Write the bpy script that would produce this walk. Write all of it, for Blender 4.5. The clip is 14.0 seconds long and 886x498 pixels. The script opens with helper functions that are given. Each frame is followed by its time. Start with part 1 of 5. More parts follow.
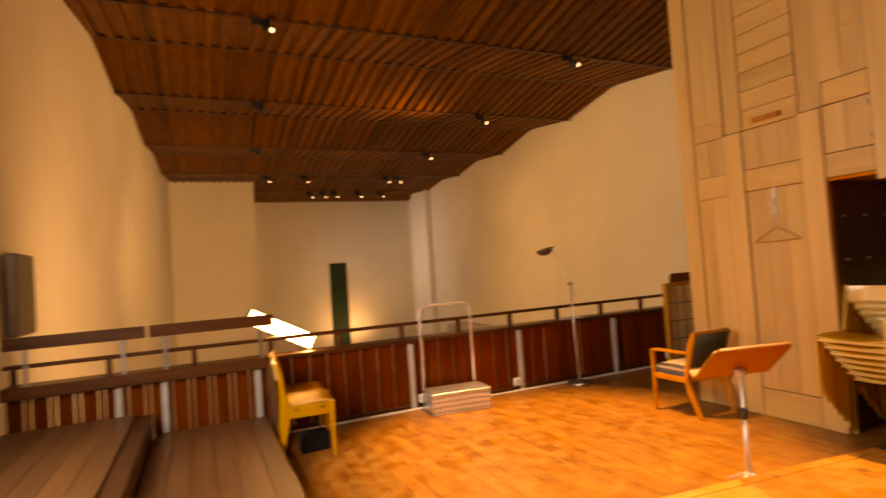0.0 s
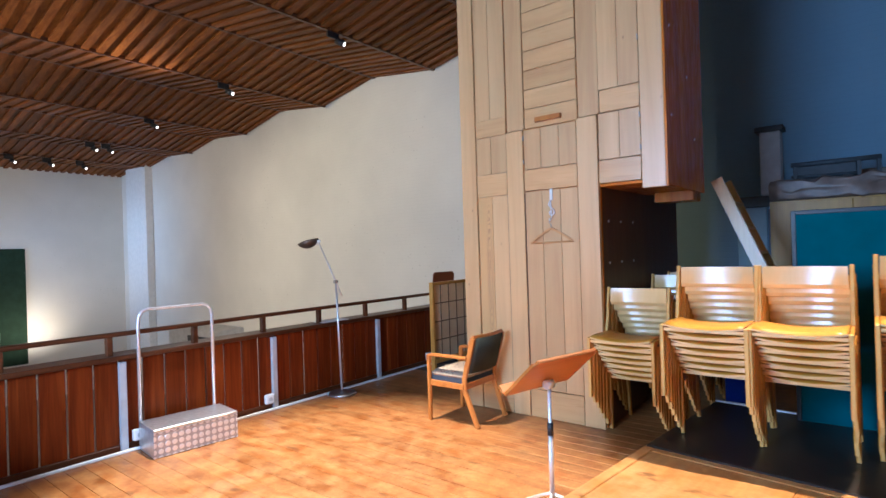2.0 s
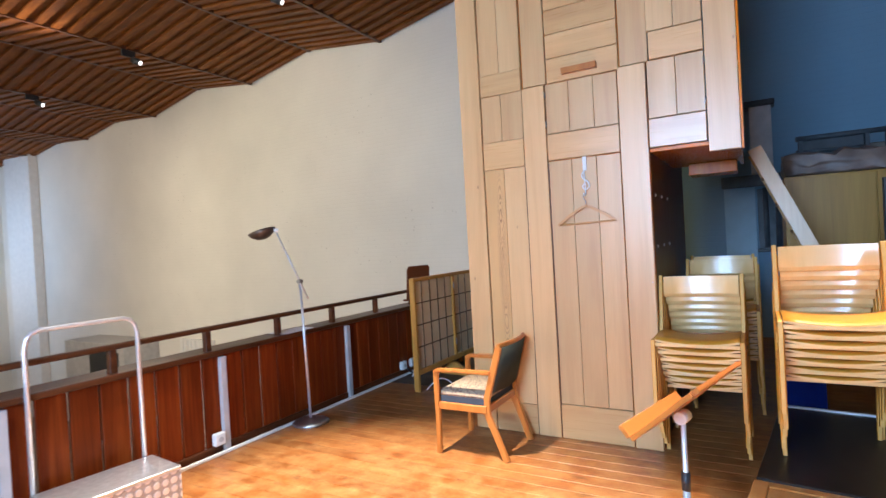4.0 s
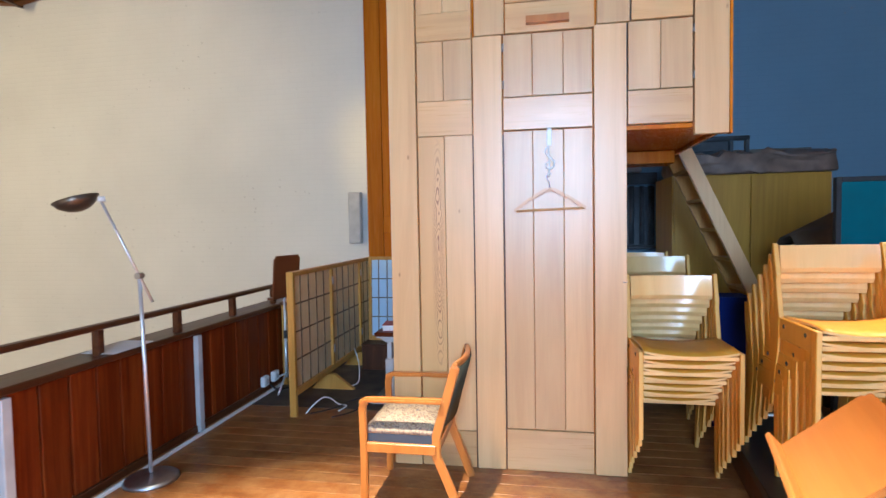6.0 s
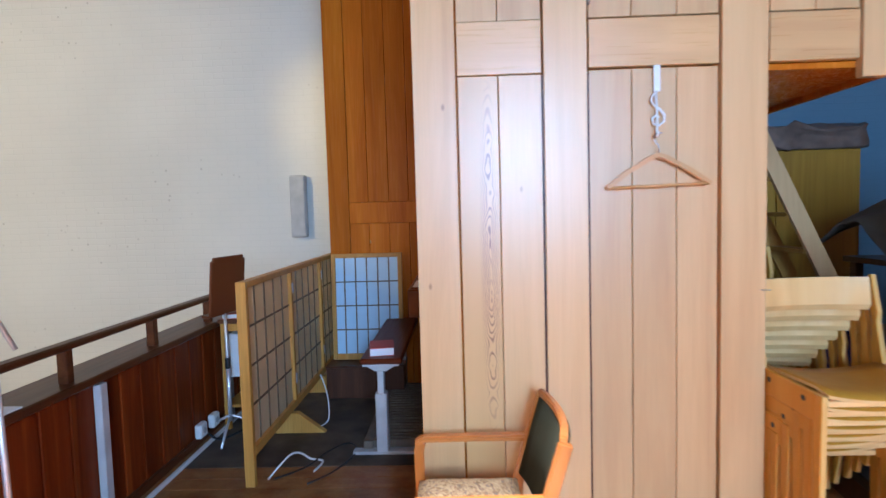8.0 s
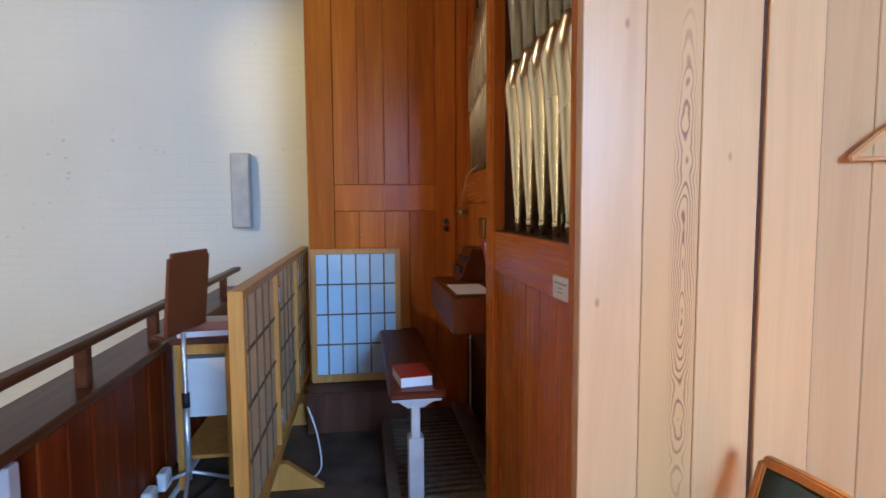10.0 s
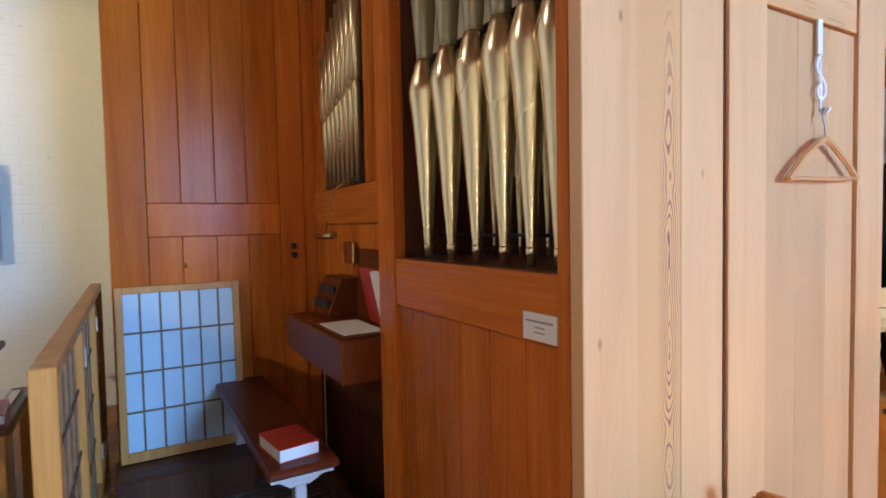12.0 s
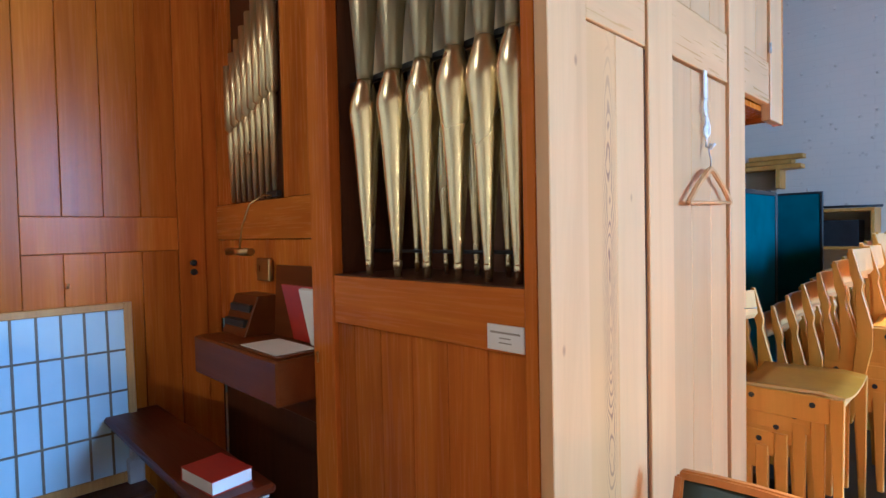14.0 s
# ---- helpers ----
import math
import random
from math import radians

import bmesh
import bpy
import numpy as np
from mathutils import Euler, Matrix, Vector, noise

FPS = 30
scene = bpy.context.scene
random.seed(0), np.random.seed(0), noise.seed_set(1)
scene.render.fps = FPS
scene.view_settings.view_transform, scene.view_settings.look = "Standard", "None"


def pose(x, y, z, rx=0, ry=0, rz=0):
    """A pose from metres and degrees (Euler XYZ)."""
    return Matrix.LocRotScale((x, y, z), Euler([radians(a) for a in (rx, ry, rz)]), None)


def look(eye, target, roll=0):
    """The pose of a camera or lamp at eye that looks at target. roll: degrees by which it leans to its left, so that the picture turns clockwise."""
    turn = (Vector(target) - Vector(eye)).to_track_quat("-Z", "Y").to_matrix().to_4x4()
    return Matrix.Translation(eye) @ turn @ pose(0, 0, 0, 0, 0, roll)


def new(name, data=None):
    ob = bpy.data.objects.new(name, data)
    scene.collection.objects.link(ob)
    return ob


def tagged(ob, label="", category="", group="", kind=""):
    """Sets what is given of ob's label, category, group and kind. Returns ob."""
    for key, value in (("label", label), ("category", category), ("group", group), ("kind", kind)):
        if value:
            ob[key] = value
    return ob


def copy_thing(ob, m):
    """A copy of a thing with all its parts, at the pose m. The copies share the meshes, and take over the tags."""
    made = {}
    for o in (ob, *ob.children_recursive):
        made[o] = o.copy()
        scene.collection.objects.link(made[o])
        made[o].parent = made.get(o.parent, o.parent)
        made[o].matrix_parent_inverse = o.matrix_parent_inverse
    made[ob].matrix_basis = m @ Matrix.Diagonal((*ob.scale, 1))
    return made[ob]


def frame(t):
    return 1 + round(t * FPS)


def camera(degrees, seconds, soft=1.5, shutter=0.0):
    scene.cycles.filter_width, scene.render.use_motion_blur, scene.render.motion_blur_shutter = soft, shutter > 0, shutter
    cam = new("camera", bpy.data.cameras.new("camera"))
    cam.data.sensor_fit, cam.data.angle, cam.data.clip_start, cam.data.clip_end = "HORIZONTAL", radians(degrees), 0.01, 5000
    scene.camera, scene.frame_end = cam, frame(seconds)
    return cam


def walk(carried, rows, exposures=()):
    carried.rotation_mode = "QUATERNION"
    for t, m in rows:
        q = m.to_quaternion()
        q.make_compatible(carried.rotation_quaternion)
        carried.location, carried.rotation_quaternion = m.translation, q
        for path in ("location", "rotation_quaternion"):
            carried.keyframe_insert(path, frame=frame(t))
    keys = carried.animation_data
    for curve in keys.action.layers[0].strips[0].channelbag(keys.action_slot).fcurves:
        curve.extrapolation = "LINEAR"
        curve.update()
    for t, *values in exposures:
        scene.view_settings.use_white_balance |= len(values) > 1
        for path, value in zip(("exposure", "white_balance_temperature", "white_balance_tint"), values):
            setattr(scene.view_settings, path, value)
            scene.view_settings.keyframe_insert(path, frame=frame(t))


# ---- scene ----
cam = camera(78.7, 14.0, 1.5, 0.5)
# seconds, stops, kelvin, tint
EXPOSURES = [(0.0, -0.97, 30000, 40), (0.5, -0.55, 10000, 22), (1.0, -0.6, 6200, 23), (1.5, -0.53, 4850, 17), (2.2, -0.22, 4800, 12), (5.0, -0.08, 5250, 11), (8.0, -0.03, 4800, 10), (10.5, 0.0, 4600, 11), (12.5, 0.22, 4550, 10), (14.0, 0.3, 4350, 6)]
PATH = [
    (0, (-0.086, 0.117, 1.506), (0.732, 1.941, 1.573), -3.9),
    (0.5, (-0.056, 0.257, 1.537), (1.096, 1.891, 1.594), -3.1),
    (1, (-0.029, 0.492, 1.518), (1.336, 1.953, 1.579), -2.9),
    (1.5, (0.042, 0.74, 1.518), (1.591, 2.005, 1.56), -2.9),
    (2, (0.194, 1.01, 1.5), (1.759, 2.255, 1.504), -1.8),
    (4.5, (0.808, 2.424, 1.455), (2.615, 3.279, 1.424), -1.9),
    (5, (0.98, 2.677, 1.477), (2.861, 3.355, 1.437), 0.1),
    (5.5, (1.117, 2.961, 1.474), (3.047, 3.482, 1.413), -0.2),
    (6, (1.254, 3.223, 1.455), (3.22, 3.576, 1.369), -1.0),
    (6.5, (1.505, 3.438, 1.456), (3.483, 3.708, 1.342), -1.4),
    (7, (1.732, 3.636, 1.439), (3.722, 3.798, 1.319), -1.5),
    (7.5, (1.981, 3.808, 1.446), (3.974, 3.835, 1.286), -1.9),
    (8, (2.277, 3.947, 1.452), (4.272, 4.003, 1.322), -1.6),
    (10.5, (3.237, 4.79, 1.398), (5.17, 4.297, 1.247), -0.1),
    (11, (3.356, 4.874, 1.394), (5.217, 4.156, 1.254), -0.3),
    (11.5, (3.516, 4.903, 1.412), (5.309, 4.025, 1.298), -1.1),
    (12, (3.593, 4.925, 1.424), (5.321, 3.921, 1.336), -1.1),
    (12.5, (3.644, 5.009, 1.432), (5.284, 3.868, 1.348), -1.0),
    (13, (3.677, 5.115, 1.446), (5.213, 3.837, 1.367), -1.2),
    (13.5, (3.693, 5.152, 1.441), (5.158, 3.792, 1.37), -1.2),
    (14, (3.692, 5.158, 1.448), (5.13, 3.769, 1.392), -1.2),
]
walk(cam, [(t, look(eye, target, roll)) for t, eye, target, roll in PATH], EXPOSURES)

# ---- light ----
world = bpy.data.worlds.new("world")
scene.world = world
world.use_nodes = True
wn = world.node_tree
sky = wn.nodes.new("ShaderNodeTexSky")
sky.sky_type, sky.sun_disc, sky.sun_elevation, sky.sun_rotation = "NISHITA", False, radians(35), radians(200)
wn.links.new(sky.outputs[0], wn.nodes["Background"].inputs[0])
wn.nodes["Background"].inputs[1].default_value = 0.08


def lamp(name, kind, m, power, colour, **more):
    d = bpy.data.lights.new(name, kind)
    d.energy, d.color = power, colour
    if "size" in more:
        if kind == "AREA":
            d.shape, d.size, d.size_y = "RECTANGLE", more["size"][0], more["size"][1]
        else:
            d.shadow_soft_size = more["size"]
    if "cone" in more:
        d.spot_size, d.spot_blend = radians(more["cone"]), 0.8
    if "spread" in more:
        d.spread = radians(more["spread"])
    ob = new(name, d)
    ob.matrix_world = m
    return ob


WARM, DAY = (1.0, 0.74, 0.44), (0.60, 0.80, 1.0)
lamp("window_light", "AREA", look((-1.74, 2.95, 2.3), (4.5, 3.0, 1.3)), 400, DAY, size=(1.6, 1.9))
lamp("gallery_spot", "SPOT", look((2.5, 4.42, 5.05), (2.55, 3.95, 0)), 5600, (1, 0.8, 0.54), size=0.05, cone=47)
lamp("loft_spot", "SPOT", look((4.9, 0.55, 5.3), (2.75, 1.6, 0)), 3900, (1, 0.74, 0.44), size=0.05, cone=34)
lamp("rail_flood", "AREA", look((0.62, 6.02, 1.05), (0.3, 19.0, 2.6)), 150, WARM, size=(0.5, 0.2))
lamp("rail_flood_beam", "SPOT", look((0.64, 6.04, 1.05), (0.1, 19.9, 3.0)), 2400, WARM, size=0.15, cone=46)
lamp("nave_spot", "SPOT", look((1.2, 11.4, 4.5), (8.7, 10.0, 0.7)), 1380, (1, 0.74, 0.38), size=0.1, cone=100)
lamp("nave_spot", "SPOT", look((1.4, 14.8, 4.35), (8.7, 17.5, 0.6)), 750, WARM, size=0.1, cone=100)
lamp("nave_spot", "SPOT", look((6.1, 11.35, 4.5), (-1.3, 11.6, 1.2)), 1150, WARM, size=0.1, cone=125)
lamp("nave_spot", "SPOT", look((6.15, 7.85, 4.85), (5.1, 4.1, 1.9)), 140, (1, 0.7, 0.4), size=0.06, cone=42)
# extra lamp at the same fitting, added to yellow the wall beside the wing
lamp("nave_spot", "SPOT", look((6.15, 7.85, 4.85), (8.8, 4.6, 2.0)), 420, (1, 0.62, 0.16), size=0.06, cone=34)
lamp("chancel_light", "AREA", look((5.6, 22.4, -1.2), (5.3, 23.5, 0.6)), 60, WARM, size=(1.5, 0.3))
lamp("chancel_window_light", "AREA", look((1.76, 21.8, 2.2), (8.8, 21.6, 2.0)), 55, DAY, size=(1.2, 2.4), spread=75)

# ---- helpers for shapes ----


def quad_box(bm, x0, x1, y0, y1, z0, z1):
    v = [bm.verts.new(p) for p in ((x0, y0, z0), (x1, y0, z0), (x1, y1, z0), (x0, y1, z0), (x0, y0, z1), (x1, y0, z1), (x1, y1, z1), (x0, y1, z1))]
    return [bm.faces.new([v[i] for i in f]) for f in ((3, 2, 1, 0), (4, 5, 6, 7), (0, 1, 5, 4), (1, 2, 6, 5), (2, 3, 7, 6), (3, 0, 4, 7))]


def box(x0, x1, y0, y1, z0, z1, soft=0.0):
    """A box with edges rounded by soft."""
    bm = bmesh.new()
    quad_box(bm, x0, x1, y0, y1, z0, z1)
    if soft:
        bmesh.ops.bevel(bm, geom=list(bm.edges), offset=soft, segments=1, affect="EDGES")
    return bm


def boxes(rows, soft=0.0):
    bm = bmesh.new()
    for r in rows:
        quad_box(bm, *r)
    if soft:
        bmesh.ops.bevel(bm, geom=list(bm.edges), offset=soft, segments=1, affect="EDGES")
    return bm


def prism(points, axis, a, b, soft=0.0):
    """A flat outline in the two other axes, drawn out along axis from a to b."""
    bm = bmesh.new()

    def at(p, h):
        return {"x": (h, p[0], p[1]), "y": (p[0], h, p[1]), "z": (p[0], p[1], h)}[axis]
    lo, hi = [bm.verts.new(at(p, a)) for p in points], [bm.verts.new(at(p, b)) for p in points]
    n = len(points)
    bm.faces.new(lo[::-1]), bm.faces.new(hi)
    for i in range(n):
        bm.faces.new((lo[i], lo[(i + 1) % n], hi[(i + 1) % n], hi[i]))
    bmesh.ops.recalc_face_normals(bm, faces=list(bm.faces))
    if soft:
        bmesh.ops.bevel(bm, geom=list(bm.edges), offset=soft, segments=1, affect="EDGES")
    return bm


def tube(points, radius, sides=10, bm=None, closed=True):
    """A round bar along points; radius is one number or one for each point."""
    bm = bm or bmesh.new()
    pts = [Vector(p) for p in points]
    rad = radius if isinstance(radius, (list, tuple)) else [radius] * len(pts)
    rings, up = [], None
    for i, p in enumerate(pts):
        d = (pts[min(i + 1, len(pts) - 1)] - pts[max(i - 1, 0)]).normalized()
        if up is None:
            up = Vector((0, 0, 1)) if abs(d.z) < 0.9 else Vector((1, 0, 0))
        s = d.cross(up).normalized()
        up = s.cross(d).normalized()
        rings.append([bm.verts.new(p + rad[i] * (math.cos(a) * s + math.sin(a) * up)) for a in (2 * math.pi * k / sides for k in range(sides))])
    for a, b in zip(rings, rings[1:]):
        for k in range(sides):
            f = bm.faces.new((a[k], a[(k + 1) % sides], b[(k + 1) % sides], b[k]))
            f.smooth = True
    if closed:
        bm.faces.new(rings[0][::-1]), bm.faces.new(rings[-1])
    bmesh.ops.recalc_face_normals(bm, faces=list(bm.faces))
    return bm


def lathe(profile, x, y, sides=24, bm=None):
    """Turned about the upright through x, y; profile: radius, height."""
    bm = bm or bmesh.new()
    rings = [[bm.verts.new((x + max(r, 0.0005) * math.cos(2 * math.pi * k / sides), y + max(r, 0.0005) * math.sin(2 * math.pi * k / sides), z)) for k in range(sides)] for r, z in profile]
    for p, q in zip(rings, rings[1:]):
        for k in range(sides):
            f = bm.faces.new((p[k], p[(k + 1) % sides], q[(k + 1) % sides], q[k]))
            f.smooth = True
    bm.faces.new(rings[0][::-1]), bm.faces.new(rings[-1])
    bmesh.ops.recalc_face_normals(bm, faces=list(bm.faces))
    return bm


def curve(points, steps=6):
    """Points on a smooth line through the given ones."""
    p = [Vector(q) for q in points]
    out = []
    for i in range(len(p) - 1):
        a, b, c, d = p[max(i - 1, 0)], p[i], p[i + 1], p[min(i + 2, len(p) - 1)]
        for k in range(steps):
            t = k / steps
            out.append(0.5 * ((2 * b) + (c - a) * t + (2 * a - 5 * b + 4 * c - d) * t * t + (3 * b - a - 3 * c + d) * t ** 3))
    return out + [p[-1]]


def bar(points, width, height, axis_side, bm=None):
    """A flat bar of rectangular section along points; axis_side is its width's way."""
    bm = bm or bmesh.new()
    pts, side = [Vector(p) for p in points], Vector(axis_side).normalized()
    rings = []
    for i, p in enumerate(pts):
        d = (pts[min(i + 1, len(pts) - 1)] - pts[max(i - 1, 0)]).normalized()
        n = d.cross(side).normalized()
        rings.append([bm.verts.new(p + side * width / 2 * a + n * height / 2 * b) for a, b in ((-1, -1), (1, -1), (1, 1), (-1, 1))])
    for a, b in zip(rings, rings[1:]):
        for k in range(4):
            bm.faces.new((a[k], a[(k + 1) % 4], b[(k + 1) % 4], b[k]))
    bm.faces.new(rings[0][::-1]), bm.faces.new(rings[-1])
    bmesh.ops.recalc_face_normals(bm, faces=list(bm.faces))
    return bm


def rounded(bm, amount, segments=2, angle=25):
    sharp = [e for e in bm.edges if len(e.link_faces) == 2 and e.calc_face_angle() > radians(angle)]
    bmesh.ops.bevel(bm, geom=sharp, offset=amount, segments=segments, affect="EDGES", clamp_overlap=True)
    return bm


def mesh_of(name, bm, material):
    me = bpy.data.meshes.new(name)
    bm.to_mesh(me)
    bm.free()
    me.materials.append(material)
    return me


def part(name, bm, material, parent, label=""):
    ob = new(name, mesh_of(name, bm, material))
    ob.parent = parent
    return tagged(ob, label)


def piece(name, me, parent, at=(0, 0, 0)):
    """One more object on a mesh that is there already."""
    ob = new(name, me)
    ob.parent, ob.location = parent, at
    return ob


def thing(name, label, category, m=None, group=""):
    ob = new(name)
    ob.empty_display_size = 0.1
    if m is not None:
        ob.matrix_basis = m
    return tagged(ob, label, category, group)


def solid(name, bm, material, label, category, group=""):
    return tagged(new(name, mesh_of(name, bm, material)), label, category, group)


def structure(name, bm, material, label):
    return tagged(new(name, mesh_of(name, bm, material)), label, "", "", "structure")


# ---- materials ----


class Shader:
    def __init__(self, name, rough=0.5, metal=0.0, spec=0.5):
        self.m = bpy.data.materials.new(name)
        self.m.use_nodes = True
        self.t = self.m.node_tree
        self.b = self.t.nodes["Principled BSDF"]
        self.b.inputs["Roughness"].default_value = rough
        self.b.inputs["Metallic"].default_value = metal
        self.b.inputs["Specular IOR Level"].default_value = spec

    def node(self, kind, links=(), **values):
        n = self.t.nodes.new("ShaderNode" + kind)
        for k, v in values.items():
            if k in n.inputs:
                n.inputs[k].default_value = v
        for socket, source in links:
            self.t.links.new(source, n.inputs[socket])
        return n

    def coords(self, scale, shift=True):
        c = self.node("TexCoord")
        out = c.outputs["Object"]
        if shift:
            o = self.node("ObjectInfo")
            mul = self.node("Math", [(0, o.outputs["Random"])])
            mul.operation = "MULTIPLY"
            mul.inputs[1].default_value = 37.0
            add = self.node("VectorMath", [(0, out), (1, mul.outputs[0])])
            out = add.outputs[0]
        mp = self.node("Mapping", [("Vector", out)])
        mp.inputs["Scale"].default_value = scale
        return mp.outputs[0]

    def ramp(self, source, stops):
        r = self.node("ValToRGB", [("Fac", source)])
        e = r.color_ramp.elements
        while len(e) < len(stops):
            e.new(0.5)
        for el, (p, c) in zip(e, stops):
            el.position, el.color = p, (*c, 1)
        return r.outputs[0]

    def mix(self, fac, a, b, how="MIX"):
        n = self.node("MixRGB")
        n.blend_type = how
        for key, v in (("Fac", fac), ("Color1", a), ("Color2", b)):
            if hasattr(v, "is_linked") or hasattr(v, "links"):
                self.t.links.new(v, n.inputs[key])
            elif key == "Fac":
                n.inputs[key].default_value = v
            else:
                n.inputs[key].default_value = (*v, 1)
        return n.outputs[0]

    def colour(self, source):
        self.t.links.new(source, self.b.inputs["Base Color"])

    def roughness(self, source, low, high):
        r = self.node("MapRange", [("Value", source)])
        r.inputs["To Min"].default_value, r.inputs["To Max"].default_value = low, high
        self.t.links.new(r.outputs[0], self.b.inputs["Roughness"])

    def bump(self, source, strength, distance=0.01):
        n = self.node("Bump", [("Height", source)])
        n.inputs["Strength"].default_value, n.inputs["Distance"].default_value = strength, distance
        self.t.links.new(n.outputs[0], self.b.inputs["Normal"])


def wood(name, dark, mid, light, along="z", rough=0.45, grain=1.0, shade=0.25, spec=0.4, rings=0.0, streaks=0.45, island=False, knots=False):
    """Planed wood with its grain along one axis; every piece differs a little."""
    s = Shader(name, rough, 0, spec)
    long = {"x": (0.35, 6, 6), "y": (6, 0.35, 6), "z": (6, 6, 0.35)}[along]
    fine = {"x": (3, 90, 90), "y": (90, 3, 90), "z": (90, 90, 3)}[along]
    a = s.node("TexNoise", [("Vector", s.coords(long))], Scale=2.2 * grain, Detail=5.0, Roughness=0.6, Distortion=0.9)
    f = s.node("TexNoise", [("Vector", s.coords(fine))], Scale=1.3, Detail=3.0)
    base = s.ramp(a.outputs[0], [(0.28, dark), (0.5, mid), (0.74, light)])
    streak = s.ramp(f.outputs[0], [(0.3, (0.62, 0.58, 0.55)), (0.6, (1, 1, 1))])
    base = s.mix(streaks, base, streak, "MULTIPLY")
    if rings:
        w = s.node("TexWave", [("Vector", s.coords({"x": (0.22, 1, 1), "y": (1, 0.22, 1), "z": (1, 1, 0.22)}[along]))], Scale=9.0, Distortion=7.0, Detail=2.0)
        w.inputs["Detail Scale"].default_value = 0.7
        dark_ring = s.ramp(w.outputs["Fac"], [(0.0, (0.66, 0.56, 0.48)), (0.35, (1, 1, 1))])
        base = s.mix(rings, base, dark_ring, "MULTIPLY")
    if knots:
        k = s.node("TexVoronoi", [("Vector", s.coords({"x": (1.5, 3, 3), "y": (3, 1.5, 3), "z": (3, 3, 1.5)}[along]))], Scale=1.6)
        base = s.mix(s.ramp(k.outputs["Distance"], [(0.014, (0.7, 0.7, 0.7)), (0.042, (0, 0, 0))]), base, (0.28, 0.11, 0.03))
    o = s.node("NewGeometry").outputs["Random Per Island"] if island else s.node("ObjectInfo").outputs["Random"]
    tone = s.ramp(o, [(0, (1 - shade,) * 3), (1, (1, 1, 1))])
    base = s.mix(1.0, base, tone, "MULTIPLY")
    s.colour(base)
    s.roughness(f.outputs[0], rough - 0.08, rough + 0.12)
    s.bump(f.outputs[0], 0.12 * min(1.0, 0.2 + streaks), 0.0015)
    return s.m


def plain(name, colour, rough=0.5, metal=0.0, vary=0.15, scale=14.0, bump=0.05):
    """Paint, plastic or metal with slight unevenness."""
    s = Shader(name, rough, metal)
    a = s.node("TexNoise", [("Vector", s.coords((1, 1, 1)))], Scale=scale, Detail=4.0)
    lo, hi = tuple(c * (1 - vary) for c in colour), tuple(min(1, c * (1 + vary)) for c in colour)
    s.colour(s.ramp(a.outputs[0], [(0.3, lo), (0.7, hi)]))
    s.roughness(a.outputs[0], max(0.03, rough - 0.07), min(1, rough + 0.07))
    s.bump(a.outputs[0], bump, 0.003)
    return s.m


def painted_brick(name, colour, along, lumps=0.4, relief=0.2, courses=0.7):
    """Thickly whitewashed brickwork with lumps; along: the wall's run."""
    s = Shader(name, 0.75, 0, 0.3)
    c = s.node("TexCoord")
    sep = s.node("SeparateXYZ", [(0, c.outputs["Object"])])
    com = s.node("CombineXYZ", [(0, sep.outputs[along.upper()]), (1, sep.outputs["Z"])])
    wob = s.node("TexNoise", [("Vector", c.outputs["Object"])], Scale=5.0, Detail=2.0)
    off = s.mix(0.02, com.outputs[0], wob.outputs["Color"], "ADD")
    br = s.node("TexBrick", [("Vector", off)], Scale=1.0)
    br.inputs["Mortar Size"].default_value, br.inputs["Mortar Smooth"].default_value = 0.008, 0.9
    br.inputs["Brick Width"].default_value, br.inputs["Row Height"].default_value = 0.24, 0.075
    br.inputs["Color1"].default_value, br.inputs["Color2"].default_value, br.inputs["Mortar"].default_value = (0.85, 0.85, 0.85, 1), (1, 1, 1, 1), (0, 0, 0, 1)
    big = s.node("TexNoise", [("Vector", c.outputs["Object"])], Scale=0.7, Detail=4.0)
    lump = s.node("TexVoronoi", [("Vector", c.outputs["Object"])], Scale=9.0)
    spot = s.ramp(lump.outputs["Distance"], [(0.03, (1, 1, 1)), (0.16, (0, 0, 0))])
    tone = s.ramp(big.outputs[0], [(0.3, tuple(k * 0.9 for k in colour)), (0.7, colour)])
    tone = s.mix(0.03, tone, br.outputs["Color"], "MULTIPLY")
    fleck = s.node("TexVoronoi", [("Vector", c.outputs["Object"])], Scale=8.0)
    where = s.node("TexNoise", [("Vector", c.outputs["Object"])], Scale=0.9, Detail=2.0)
    dots = s.mix(1.0, s.ramp(fleck.outputs["Distance"], [(0.06, (1, 1, 1)), (0.14, (0, 0, 0))]), s.ramp(where.outputs[0], [(0.50, (0, 0, 0)), (0.64, (0.4, 0.4, 0.4))]), "MULTIPLY")
    s.colour(s.mix(dots, tone, (0.30, 0.26, 0.22)))
    h = s.mix(lumps, s.mix(courses, (0.9, 0.9, 0.9), br.outputs["Color"]), spot, "ADD")
    h = s.mix(0.6, h, wob.outputs["Color"], "ADD")
    s.bump(h, relief, 0.012)
    return s.m


def cloth(name, colour, scale=500.0):
    s = Shader(name, 0.9, 0, 0.2)
    n = s.node("TexNoise", [("Vector", s.coords((1, 1, 1)))], Scale=scale, Detail=2.0)
    b = s.node("TexNoise", [("Vector", s.coords((1, 1, 1)))], Scale=6.0, Detail=3.0)
    base = s.ramp(b.outputs[0], [(0.3, tuple(c * 0.75 for c in colour)), (0.7, colour)])
    s.colour(s.mix(0.3, base, s.ramp(n.outputs[0], [(0.3, (0.7, 0.7, 0.7)), (0.7, (1, 1, 1))]), "MULTIPLY"))
    s.bump(n.outputs[0], 0.3, 0.001)
    return s.m


